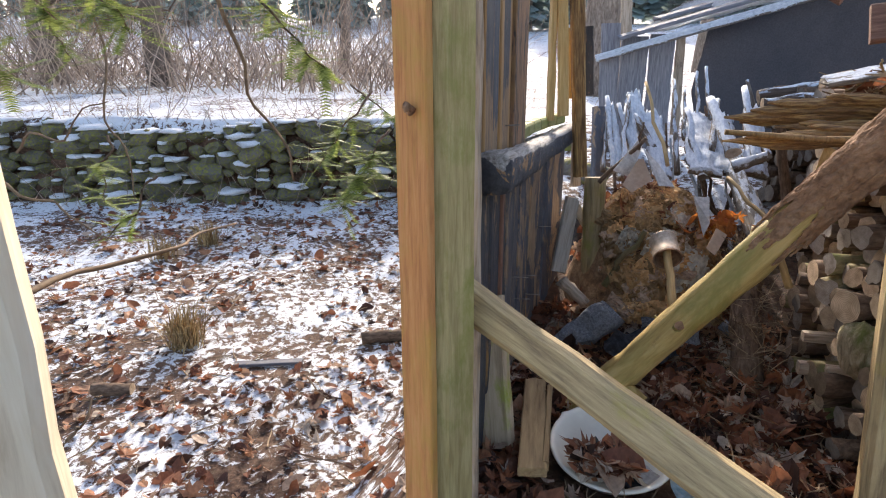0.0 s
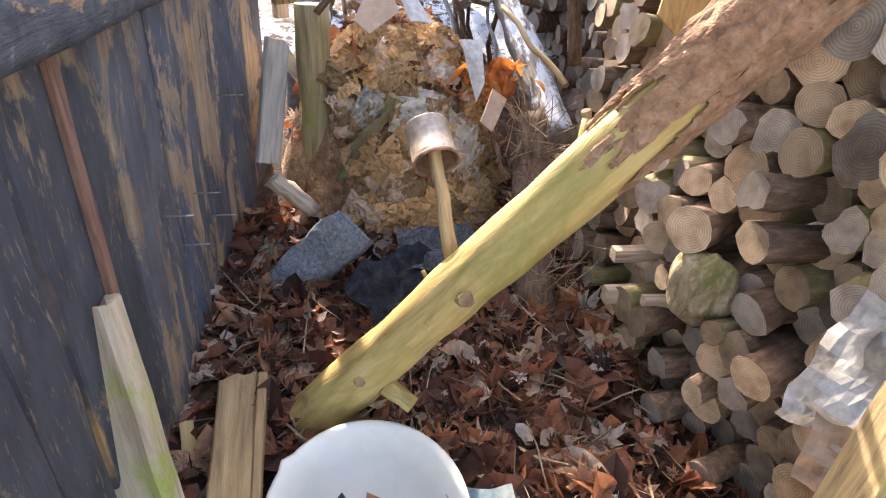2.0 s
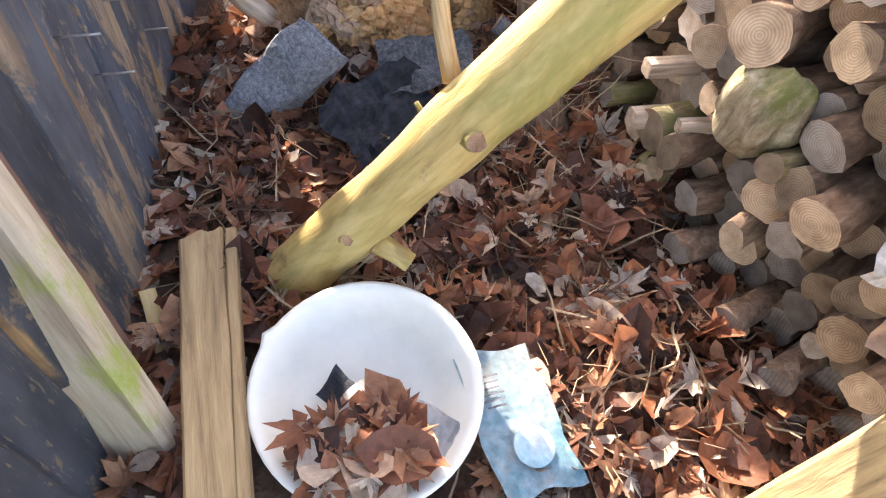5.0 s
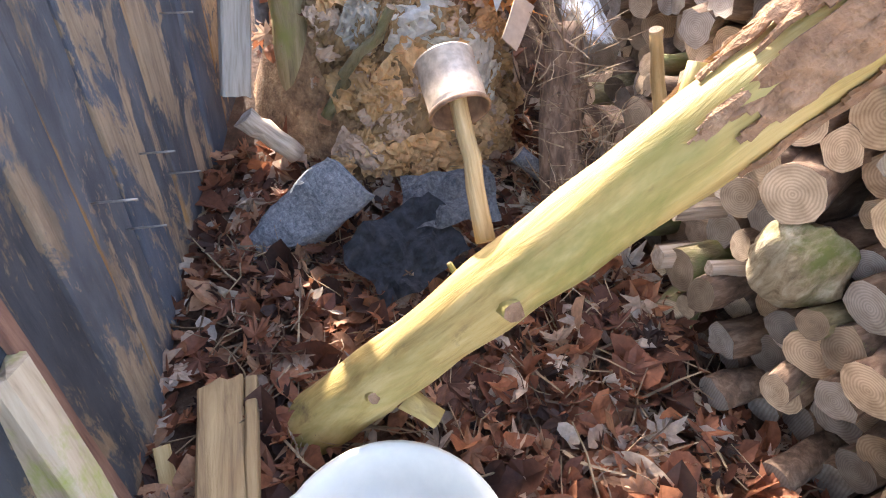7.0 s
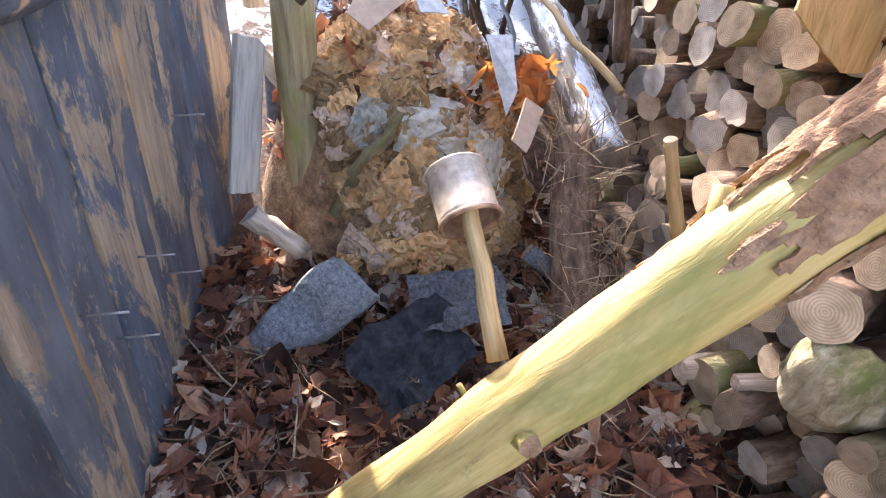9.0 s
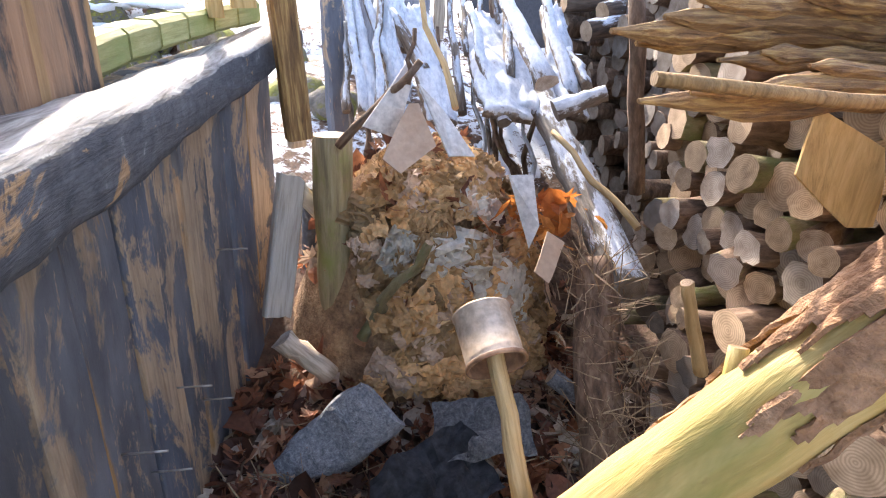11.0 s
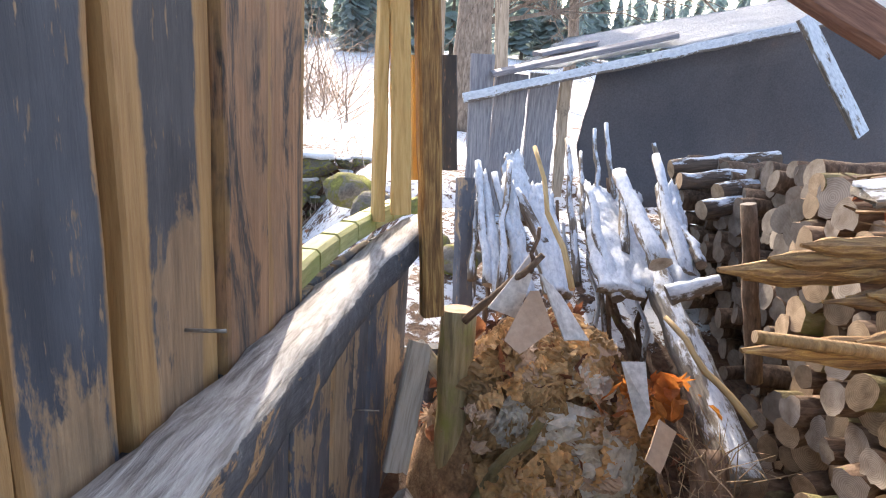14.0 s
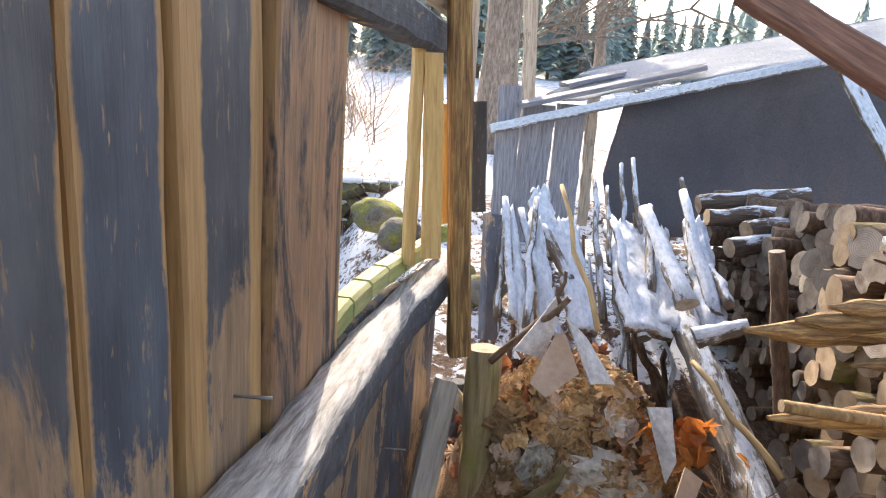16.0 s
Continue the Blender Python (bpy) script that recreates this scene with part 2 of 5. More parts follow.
SILL = sill_material()
MOSSY = grain("mossy_batten", (0.20, 0.20, 0.07), (0.38, 0.37, 0.15), (0.50, 0.48, 0.24), moss=((0.28, 0.32, 0.10), 0.45, 0.6))
PEELED = grain("peeled_log", (0.30, 0.19, 0.06), (0.52, 0.37, 0.13), (0.63, 0.48, 0.22), (9, 9, 1.2), 5, 0.6, stain=((0.27, 0.24, 0.06), 0.47, 0.68), moss=((0.22, 0.14, 0.06), 0.63, 0.72), vary=0.0, b_str=0.8)
BARKY = blotch("flaking_brown_bark", [(0.3, (0.14, 0.07, 0.035)), (0.5, (0.30, 0.165, 0.09)), (0.7, (0.44, 0.28, 0.17))], 14, 0.9, 1.0, 0.02)
LOGBARK = grain("firewood_bark", (0.05, 0.032, 0.022), (0.16, 0.10, 0.065), (0.30, 0.21, 0.15), (10, 10, 3), 6, 0.9, moss=((0.16, 0.18, 0.06), 0.62, 0.72))
MOSSBARK = grain("green_moss_wood", (0.10, 0.08, 0.04), (0.25, 0.2, 0.1), (0.36, 0.31, 0.19), (8, 8, 3), 6, 0.95, moss=((0.17, 0.18, 0.06), 0.50, 0.64), b_str=1.0)
CHUNK = grain("mossy_split_wood", (0.12, 0.09, 0.05), (0.34, 0.28, 0.18), (0.52, 0.46, 0.34), (9, 9, 2.5), 6, 0.95, moss=((0.15, 0.165, 0.05), 0.50, 0.64), b_str=1.0, vary=0.0)
END = endgrain("log_end", (0.54, 0.41, 0.28), (0.22, 0.14, 0.085), 0.65)
ENDGREY = endgrain("grey_log_end", (0.44, 0.385, 0.33), (0.18, 0.14, 0.12), 0.65)
STUBWOOD = grain("flat_sawn_pine", (0.17, 0.10, 0.05), (0.37, 0.24, 0.115), (0.50, 0.35, 0.18), (9, 9, 0.8), 5, stain=((0.16, 0.12, 0.085), 0.56, 0.72))
ROTTEN = grain("rotten_roof_board", (0.07, 0.038, 0.02), (0.25, 0.14, 0.055), (0.55, 0.37, 0.14), (20, 20, 1.5), 6, 0.8, b_str=1.0, vary=0.15)
STICK = grain("straw_coloured_stick", (0.28, 0.18, 0.08), (0.46, 0.32, 0.15), (0.58, 0.43, 0.24))
SNOWPOLE = snowy("snowy_pole", (0.07, 0.05, 0.04), (0.30, 0.25, 0.2), 0.28)
SNOWLOG = snowy("snow_covered_log", (0.06, 0.05, 0.04), (0.26, 0.21, 0.17), 0.62)
SNOWSLAB = snowy("slab_under_snow", (0.10, 0.08, 0.06), (0.34, 0.28, 0.22), 0.66, 0.5)
FROSTLOG = snowy("frosted_bark", (0.08, 0.07, 0.06), (0.30, 0.27, 0.23), 0.24, 0.35)
SNOWROOF = snowy("snowy_roof", (0.14, 0.12, 0.11), (0.26, 0.24, 0.22), 0.85, 1.0)
SNOWSTACK = snowy("snow_dusted_bark", (0.04, 0.03, 0.024), (0.16, 0.11, 0.08), 0.25)
# Cream lifted above the bare wood: sun on the post put into its colour.
CREAMWOOD = grain("sunlit_cream_post", (0.46, 0.36, 0.24), (0.68, 0.59, 0.44), (0.76, 0.69, 0.56), (8, 8, 1), 4, stain=((0.25, 0.17, 0.10), 0.68, 0.72), vary=0.0, b_str=0.3)
WHITEWOOD = grain("bleached_wood", (0.34, 0.30, 0.25), (0.58, 0.53, 0.46), (0.7, 0.66, 0.6))
GREYBOARD = grain("grey_barn_board", (0.10, 0.10, 0.12), (0.21, 0.21, 0.24), (0.33, 0.32, 0.33))
FELT = blotch("black_tar_paper", [(0.3, (0.05, 0.052, 0.065)), (0.6, (0.085, 0.08, 0.092)), (0.75, (0.13, 0.09, 0.085))], 1.1, 0.75, 0.25, 0.01, 90)
STONEGREY = blotch("granular_roofing_felt", [(0.35, (0.12, 0.13, 0.15)), (0.65, (0.30, 0.31, 0.33))], 90, 0.9, 1.0, 0.006, 220)
DARKFELT = blotch("dark_felt", [(0.3, (0.02, 0.022, 0.03)), (0.7, (0.08, 0.09, 0.11))], 40, 0.8, 0.8, 0.01)
ENAMEL = blotch("white_enamel", [(0.3, (0.74, 0.69, 0.58)), (0.6, (0.82, 0.78, 0.68))], 4, 0.35, 0.05, 0.004, 30, speckle=0.15)
CAN = blotch("tarnished_tin", [(0.3, (0.36, 0.24, 0.16)), (0.5, (0.5, 0.40, 0.31)), (0.75, (0.58, 0.52, 0.45))], 9, 0.55, 0.25, 0.003, 70, metal=0.35)
RUST = blotch("rusty_rim", [(0.3, (0.14, 0.07, 0.04)), (0.7, (0.34, 0.2, 0.12))], 30, 0.7, 0.4, 0.003)
PAPER = blotch("soggy_brown_paper", [(0.25, (0.50, 0.29, 0.13)), (0.5, (0.64, 0.41, 0.20)), (0.75, (0.74, 0.54, 0.31))], 5, 0.75, 0.12, 0.004, 45, vary=0.55)
PEAT = blotch("rotting_leaf_mould", [(0.3, (0.12, 0.068, 0.038)), (0.5, (0.31, 0.185, 0.10)), (0.72, (0.48, 0.33, 0.19))], 22, 0.9, 1.0, 0.02, 90)
PLASTIC = blotch("cloudy_wet_paper", [(0.3, (0.52, 0.46, 0.36)), (0.5, (0.70, 0.66, 0.57)), (0.75, (0.80, 0.79, 0.74))], 7, 0.45, 0.1, 0.003, 50, vary=0.15)
CARD = blotch("pale_cardboard", [(0.3, (0.42, 0.28, 0.19)), (0.7, (0.62, 0.47, 0.35))], 6, 0.85, 0.2, 0.004, speckle=0.4)
CLOTH = blotch("grey_white_cloth", [(0.3, (0.45, 0.43, 0.41)), (0.7, (0.72, 0.7, 0.67))], 7, 0.9, 0.4, 0.006)
LEAF = blotch("dead_maple_leaves", [(0.05, (0.05, 0.022, 0.015)), (0.3, (0.20, 0.075, 0.042)), (0.6, (0.37, 0.14, 0.066)), (0.8, (0.46, 0.25, 0.14)), (0.95, (0.56, 0.46, 0.37))], 9, 0.65, 0.5, 0.006, 70, island=True)
# Lit copy of LEAF: the sun's glow put into a brighter orange.
LEAFLIT = blotch("sunlit_orange_leaves", [(0.1, (0.4, 0.12, 0.03)), (0.9, (0.62, 0.26, 0.06))], 9, 0.6, 0.4, 0.006, 60, island=True)
TWIG = blotch("dry_twigs", [(0.2, (0.16, 0.10, 0.06)), (0.8, (0.42, 0.31, 0.19))], 9, 0.85, 0.2, 0.004, island=True)
BRUSH = blotch("bare_brush", [(0.2, (0.26, 0.19, 0.15)), (0.8, (0.60, 0.47, 0.36))], 6, 0.9, 0.1, 0.004, island=True)
BARKTREE = grain("tree_bark", (0.07, 0.05, 0.04), (0.2, 0.16, 0.13), (0.34, 0.28, 0.23), (5, 5, 1.5), 5, 0.95, b_str=1.0)
STONE = blotch("mossy_field_stone", [(0.3, (0.05, 0.045, 0.04)), (0.46, (0.20, 0.18, 0.155)), (0.53, (0.18, 0.17, 0.05)), (0.68, (0.38, 0.37, 0.08))], 6, 0.95, 0.8, 0.02, vary=0.3)
SNOW = blotch("snow", [(0.3, (0.78, 0.81, 0.86)), (0.7, (0.84, 0.86, 0.89))], 10, 0.75, 0.5, 0.02)
NEEDLE = blotch("spruce_needles", [(0.2, (0.16, 0.22, 0.04)), (0.8, (0.38, 0.44, 0.12))], 6, 0.6, 0.1, 0.004, island=True)
GRASS = blotch("dry_grass", [(0.2, (0.28, 0.18, 0.08)), (0.8, (0.52, 0.38, 0.19))], 6, 0.8, 0.1, 0.004, island=True)
# Distance haze put into the needle colour: paler and bluer than spruce green.
FARPINE = blotch("haze_pale_spruce", [(0.2, (0.34, 0.43, 0.42)), (0.8, (0.46, 0.55, 0.53))], 0.5, 0.95, 0.1, 0.1, 3, vary=0.25)
PRINT = blotch("faded_blue_print", [(0.35, (0.16, 0.38, 0.48)), (0.5, (0.42, 0.54, 0.58)), (0.62, (0.56, 0.56, 0.52))], 9, 0.7, 0.2, 0.003)
REDBEAM = grain("red_brown_beam", (0.10, 0.05, 0.035), (0.22, 0.11, 0.075), (0.34, 0.19, 0.13))
for m_, k_ in ((LEAF, 0.3), (LEAFLIT, 0.6), (PAPER, 0.3), (PLASTIC, 0.35), (NEEDLE, 0.4), (FARPINE, 0.45)):
    translucent(m_, k_)
METAL = blotch("grey_nail_steel", [(0.3, (0.2, 0.19, 0.18)), (0.7, (0.4, 0.38, 0.36))], 50, 0.5, 0.2, 0.001, metal=0.8)


def ground_material():
    m, nt, b = start("snow_over_leaf_litter", 0.85)
    v = coords(nt, (1, 1, 1), False)
    big = noise_tex(nt, v, 1.3, 4, 0.6)
    small = noise_tex(nt, v, 16, 7, 0.72, 0.5)
    soil = ramp(nt, noise_tex(nt, v, 30, 5), [(0.3, (0.035, 0.022, 0.014)), (0.5, (0.12, 0.06, 0.035)), (0.7, (0.2, 0.13, 0.08))])
    att = nt.nodes.new("ShaderNodeAttribute")
    att.attribute_name = "snow_depth"
    s = nt.nodes.new("ShaderNodeMath")
    s.operation = "MULTIPLY_ADD"
    nt.links.new(big, s.inputs[0])
    s.inputs[1].default_value = 0.55
    nt.links.new(small, s.inputs[2])
    s2 = nt.nodes.new("ShaderNodeMath")
    s2.operation = "ADD"
    nt.links.new(s.outputs[0], s2.inputs[0])
    nt.links.new(att.outputs["Fac"], s2.inputs[1])
    mask = ramp(nt, s2.outputs[0], [(0.70, (0, 0, 0)), (0.76, (1, 1, 1))])
    nt.links.new(mix(nt, mask, soil, (0.80, 0.83, 0.88)), b.inputs["Base Color"])
    bump(nt, b, s2.outputs[0], 0.9, 0.03)
    return m


GROUND = ground_material()


# ---- mesh helpers ----
def finish(name, bm, mats, smooth=False):
    me = bpy.data.meshes.new(name)
    bm.to_mesh(me)
    bm.free()
    for m in (mats if isinstance(mats, (list, tuple)) else [mats]):
        me.materials.append(m)
    if smooth:
        me.shade_smooth()
    return me


def part(name, bm, material, parent=None, label="", smooth=False):
    ob = new(name, finish(name, bm, material, smooth))
    if parent:
        ob.parent = parent
    if label:
        ob["label"] = label
    return ob


def empty(name, at=(0, 0, 0)):
    ob = new(name)
    ob.location = at
    return ob


def thing(name, bm, material, label, category, group="", kind="", smooth=False):
    return tagged(part(name, bm, material, None, "", smooth), label, category, group, kind)


def basis(p0, p1, side):
    """z along p0 to p1, x as near as can be to side."""
    z = (Vector(p1) - Vector(p0)).normalized()
    x = Vector(side)
    x = (x - z * x.dot(z)).normalized()
    y = z.cross(x)
    m = Matrix((x, y, z)).transposed().to_4x4()
    m.translation = Vector(p0)
    return m


def board_bm(length, w, t, seed, wob=0.004, segs=10, ragged=0.0, taper=1.0):
    """A board along z from 0: w along x, t along y, with worn wavering edges and, if ragged, broken ends."""
    rnd = random.Random(seed)
    bm = bmesh.new()
    cols = 5 if ragged else 2
    rings = []
    for i in range(segs + 1):
        k = i / segs
        z = length * k
        f = 1 + (taper - 1) * k
        e0 = wob * (noise.noise((seed * 3.1, z * 9, 0)) + 0.5 * noise.noise((seed, z * 31, 5)))
        e1 = wob * (noise.noise((seed * 1.7, z * 8, 9)) + 0.5 * noise.noise((seed, z * 29, 3)))
        xs = [(-w / 2 * f + e0) + (w * f - e0 + e1) * c / (cols - 1) for c in range(cols)]
        ch = min(t, w) * 0.16
        ring = []
        for c, x in enumerate(xs):
            zz = z
            if ragged and i in (0, segs):
                zz += rnd.uniform(-ragged, ragged) * (0.4 if i == 0 else 1)
            ring.append((x + (ch if c == 0 else -ch if c == cols - 1 else 0), -t / 2, zz))
        ring.append((xs[-1], -t / 2 + ch, ring[-1][2]))
        ring.append((xs[-1], t / 2 - ch, ring[-1][2]))
        for c in range(cols - 1, -1, -1):
            ring.append((xs[c] + (ch if c == 0 else -ch if c == cols - 1 else 0), t / 2, ring[c][2]))
        ring.append((xs[0], t / 2 - ch, ring[0][2]))
        ring.append((xs[0], -t / 2 + ch, ring[0][2]))
        rings.append([bm.verts.new(p) for p in ring])
    n = len(rings[0])
    for a, b in zip(rings, rings[1:]):
        for j in range(n):
            bm.faces.new((a[j], a[(j + 1) % n], b[(j + 1) % n], b[j]))
    bm.faces.new(rings[0][::-1])
    bm.faces.new(rings[-1])
    return bm


SEED = [0]


def board(name, p0, p1, w, t, side, material, parent=None, label="", **k):
    SEED[0] += 1
    bm = board_bm((Vector(p1) - Vector(p0)).length, w, t, SEED[0], **k)
    ob = part(name, bm, material, parent, label)
    ob.matrix_world = basis(p0, p1, side)
    return ob


def tube_bm(points, radii, sides=10, rough=0.0, seed=0, cap=True, cap_slot=1):
    """A round limb through points; the end caps take the second material."""
    bm = bmesh.new()
    pts = [Vector(p) for p in points]
    rings = []
    ref = Vector((0.3, 0.2, 0.9))
    for i, p in enumerate(pts):
        d = (pts[min(i + 1, len(pts) - 1)] - pts[max(i - 1, 0)]).normalized()
        x = d.cross(ref if abs(d.dot(ref)) < 0.95 else Vector((1, 0, 0))).normalized()
        y = d.cross(x)
        ring = []
        for j in range(sides):
            a = 2 * math.pi * j / sides
            r = radii[i] * (1 + rough * noise.noise(p * (0.6 / max(radii[i], 0.004)) + Vector((math.cos(a) * 1.3, math.sin(a) * 1.3, seed))))
            ring.append(bm.verts.new(p + (x * math.cos(a) + y * math.sin(a)) * r))
        rings.append(ring)
    for a, b in zip(rings, rings[1:]):
        for j in range(sides):
            f = bm.faces.new((a[j], a[(j + 1) % sides], b[(j + 1) % sides], b[j]))
            f.smooth = True
    if cap:
        for f in (bm.faces.new(rings[0][::-1]), bm.faces.new(rings[-1])):
            f.material_index = cap_slot
    return bm


def limb(p0, p1, n=8, bend=0.0, seed=0):
    p0, p1 = Vector(p0), Vector(p1)
    out = []
    for i in range(n + 1):
        k = i / n
        q = p0.lerp(p1, k)
        w = math.sin(math.pi * k) * bend
        out.append(q + Vector((noise.noise((seed, k * 3, 0)), noise.noise((seed, k * 3, 4)), noise.noise((seed, k * 3, 8)))) * w)
    return out


def log(name, p0, p1, r0, r1, mats, label, category, group="", bend=0.02, rough=0.15, sides=10, parent=None, n=8):
    """A round log whose own axis is z."""
    SEED[0] += 1
    L = (Vector(p1) - Vector(p0)).length
    pts = limb((0, 0, 0), (0, 0, L), n, bend, SEED[0])
    bm = tube_bm(pts, [r0 + (r1 - r0) * i / n for i in range(n + 1)], sides, rough, SEED[0])
    ob = part(name, bm, mats, parent, label if parent else "")
    ob.matrix_world = basis(p0, p1, (0.31, 0.2, 0.9) if abs((Vector(p1) - Vector(p0)).normalized().z) < 0.9 else (1, 0.2, 0))
    if not parent:
        tagged(ob, label, category, group)
    return ob


def stone_bm(size, seed, sub=2, amp=0.28):
    bm = bmesh.new()
    bmesh.ops.create_icosphere(bm, subdivisions=sub, radius=1)
    for v in bm.verts:
        k = 1 + amp * noise.noise(v.co * 1.3 + Vector((seed * 7.3, 0, 0))) + 0.1 * noise.noise(v.co * 4 + Vector((seed, 3, 0)))
        v.co = Vector((v.co.x * size[0], v.co.y * size[1], v.co.z * size[2])) * k
    return bm


def sheet_bm(w, h, seed, crumple=0.03, n=8, thick=0.002, freq=9.0):
    """A crumpled sheet in xy with an uneven outline."""
    bm = bmesh.new()
    top = []
    for i in range(n + 1):
        for j in range(n + 1):
            x, y = (i / n - 0.5) * w, (j / n - 0.5) * h
            e = 1 + 0.22 * noise.noise((x * 14, y * 14, seed * 2.7))
            z = crumple * (abs(noise.noise((x * freq, y * freq, seed))) * 2 + noise.noise((x * freq * 2.7, y * freq * 2.7, seed + 5)) - 0.3)
            top.append(bm.verts.new((x * e, y * e, z)))
    fs = []
    for i in range(n):
        for j in range(n):
            a = i * (n + 1) + j
            fs.append(bm.faces.new((top[a], top[a + n + 1], top[a + n + 2], top[a + 1])))
    r = bmesh.ops.solidify(bm, geom=fs, thickness=thick)
    return bm


def smooth01(a, b, x):
    k = min(1, max(0, (x - a) / (b - a)))
    return k * k * (3 - 2 * k)


# ---- ground ----
def floor_height(x, y):
    line = 0.03 + 0.30 * (min(max(y, 0.0), 4.5) - 1.5)
    w = smooth01(-0.75, 0.02, x - line)
    right = np.interp(y, [-6, 1.0, 2.4, 2.75, 3.2, 3.8, 4.8, 7.5, 30, 45, 90, 400], [0.05, 0.12, 0.17, 0.24, 0.42, 0.66, 0.8, 0.92, 2.4, 4.0, 11, 40])
    left = np.interp(y, [-6, 2.5, 6.9, 7.0, 7.35], [-0.5, -0.42, -0.10, -0.08, 0.0]) if y < 7.35 else 0
    step = smooth01(7.25, 7.6, y + 0.12 * noise.noise((x * 0.9, 0, 2)))
    if y >= 7.0:
        left = left * (1 - step) + right * step if y < 7.7 else right
    back = smooth01(4.5, 6.5, y) * smooth01(-0.2, 1.0, x)
    w = max(w * (1 - smooth01(5, 7, y)), back)
    h = left * (1 - w) + right * w
    rough = 0.05 * noise.noise((x * 1.1, y * 1.1, 0)) + 0.022 * noise.noise((x * 4, y * 4, 3)) + 0.012 * noise.noise((x * 11, y * 11, 6))
    return float(h) + rough * (0.5 + 0.5 * min(1, abs(x - 0.7)))


def snow_amount(x, y):
    line = 0.03 + 0.30 * (min(max(y, 0.0), 4.5) - 1.5)
    inside = smooth01(-0.25, 0.0, x - line) * (1 - smooth01(3.1, 3.5, y)) * (1 - smooth01(3.0, 4.5, x))
    far = smooth01(5.5, 8, y) * 0.05
    face = smooth01(7.1, 7.25, y) * (1 - smooth01(7.4, 7.5, y)) * (1 - smooth01(0.5, 1.0, x))
    return -0.9 * inside + far - 0.03 - 0.7 * face - 0.03 * (1 - smooth01(2.4, 4.2, y))


def axis_steps(lo, hi, fine_lo, fine_hi, fine):
    out = list(np.arange(fine_lo, fine_hi, fine))
    s, p = fine, fine_hi
    while p < hi:
        out.append(p)
        s *= 1.22
        p += s
    out.append(hi)
    s, p = fine, fine_lo
    while p > lo:
        s *= 1.22
        p -= s
        out.insert(0, max(p, lo))
    return out


def build_ground():
    xs = axis_steps(-400, 400, -5.0, 3.2, 0.06)
    ys = axis_steps(-150, 420, 0.4, 8.4, 0.06)
    verts = [(float(x), float(y), floor_height(x, y)) for y in ys for x in xs]
    nx = len(xs)
    faces = [(j * nx + i, j * nx + i + 1, (j + 1) * nx + i + 1, (j + 1) * nx + i) for j in range(len(ys) - 1) for i in range(nx - 1)]
    me = bpy.data.meshes.new("ground")
    me.from_pydata(verts, [], faces)
    me.materials.append(GROUND)
    at = me.attributes.new("snow_depth", "FLOAT", "POINT")
    at.data.foreach_set("value", [snow_amount(v[0], v[1]) for v in verts])
    me.shade_smooth()
    return tagged(new("ground", me), "sloping ground with thin snow over brown leaf litter", "ground", kind="structure")


build_ground()


MAPLE = ((0, 1.0), (13, 0.66), (21, 0.72), (33, 0.42), (50, 0.92), (61, 0.62), (71, 0.64), (86, 0.36), (106, 0.72), (126, 0.42), (154, 0.34))


def leaf_shape(bm, m, size, rnd, lobes=True):
    """A curled maple leaf of five toothed lobes, or a plain oval one, folded along its rib."""
    cx, cy, fold = rnd.gauss(0, 0.55), rnd.gauss(0.1, 0.55), rnd.uniform(-0.1, 0.6)
    if lobes:
        outline = [(a, r) for a, r in MAPLE] + [(180, 0.1)] + [(-a, r) for a, r in MAPLE[:0:-1]]
    else:
        outline = [(a, 0.95 - 0.45 * abs(math.sin(radians(a)))) for a in range(0, 360, 30)]
    tips = []
    for a, r in outline:
        r *= rnd.uniform(0.85, 1.12)
        x, y = r * math.cos(radians(a)), r * math.sin(radians(a))
        z = cx * x * x * 0.7 + cy * y * y * 0.7 + fold * abs(y) + rnd.uniform(-0.07, 0.07)
        tips.append(bm.verts.new(m @ (Vector((x, y, z)) * size)))
    c = bm.verts.new(m @ Vector((0, 0, 0)))
    for k in range(len(tips)):
        bm.faces.new((c, tips[k], tips[(k + 1) % len(tips)]))


def scatter_leaves(name, spots, size, material, label, seed, tilt=35, lift=0.012):
    rnd = random.Random(seed)
    bm = bmesh.new()
    for x, y, z in spots:
        m = pose(x, y, z + rnd.uniform(0.2, 1.0) * lift, rnd.gauss(0, tilt), rnd.gauss(0, tilt), rnd.uniform(0, 360))
        leaf_shape(bm, m, size * min(1.9, rnd.lognormvariate(-0.12, 0.38)), rnd, rnd.random() < 0.55)
    return thing(name, bm, material, label, "leaves", kind="stuff")


def sticks_bm(spots, length, radius, seed, tilt=12, bend=0.15):
    rnd = random.Random(seed)
    bm = bmesh.new()
    for x, y, z in spots:
        L = length * rnd.uniform(0.4, 1.3)
        r = radius * rnd.uniform(0.5, 1.3)
        a, e = rnd.uniform(0, 2 * math.pi), radians(rnd.gauss(0, tilt))
        d = Vector((math.cos(a) * math.cos(e), math.sin(a) * math.cos(e), abs(math.sin(e))))
        p = Vector((x, y, z + r))
        q = d.cross(Vector((0, 0, 1))).normalized()
        prev = None
        for k in range(4):
            c = p + d * L * k / 3 + q * L * bend * rnd.uniform(-1, 1) * 0.5
            up = d.cross(q)
            ring = [bm.verts.new(c + (q * math.cos(t) + up * math.sin(t)) * r * (1 - 0.2 * k)) for t in (0, 2.09, 4.19)]
            if prev:
                for j in range(3):
                    bm.faces.new((prev[j], prev[(j + 1) % 3], ring[(j + 1) % 3], ring[j]))
            prev = ring
    return bm


# ---- plank wall: u runs along it, n into the shed ----
def wall_n(u):
    return 0.19 * max(0.0, u - 0.85) ** 2


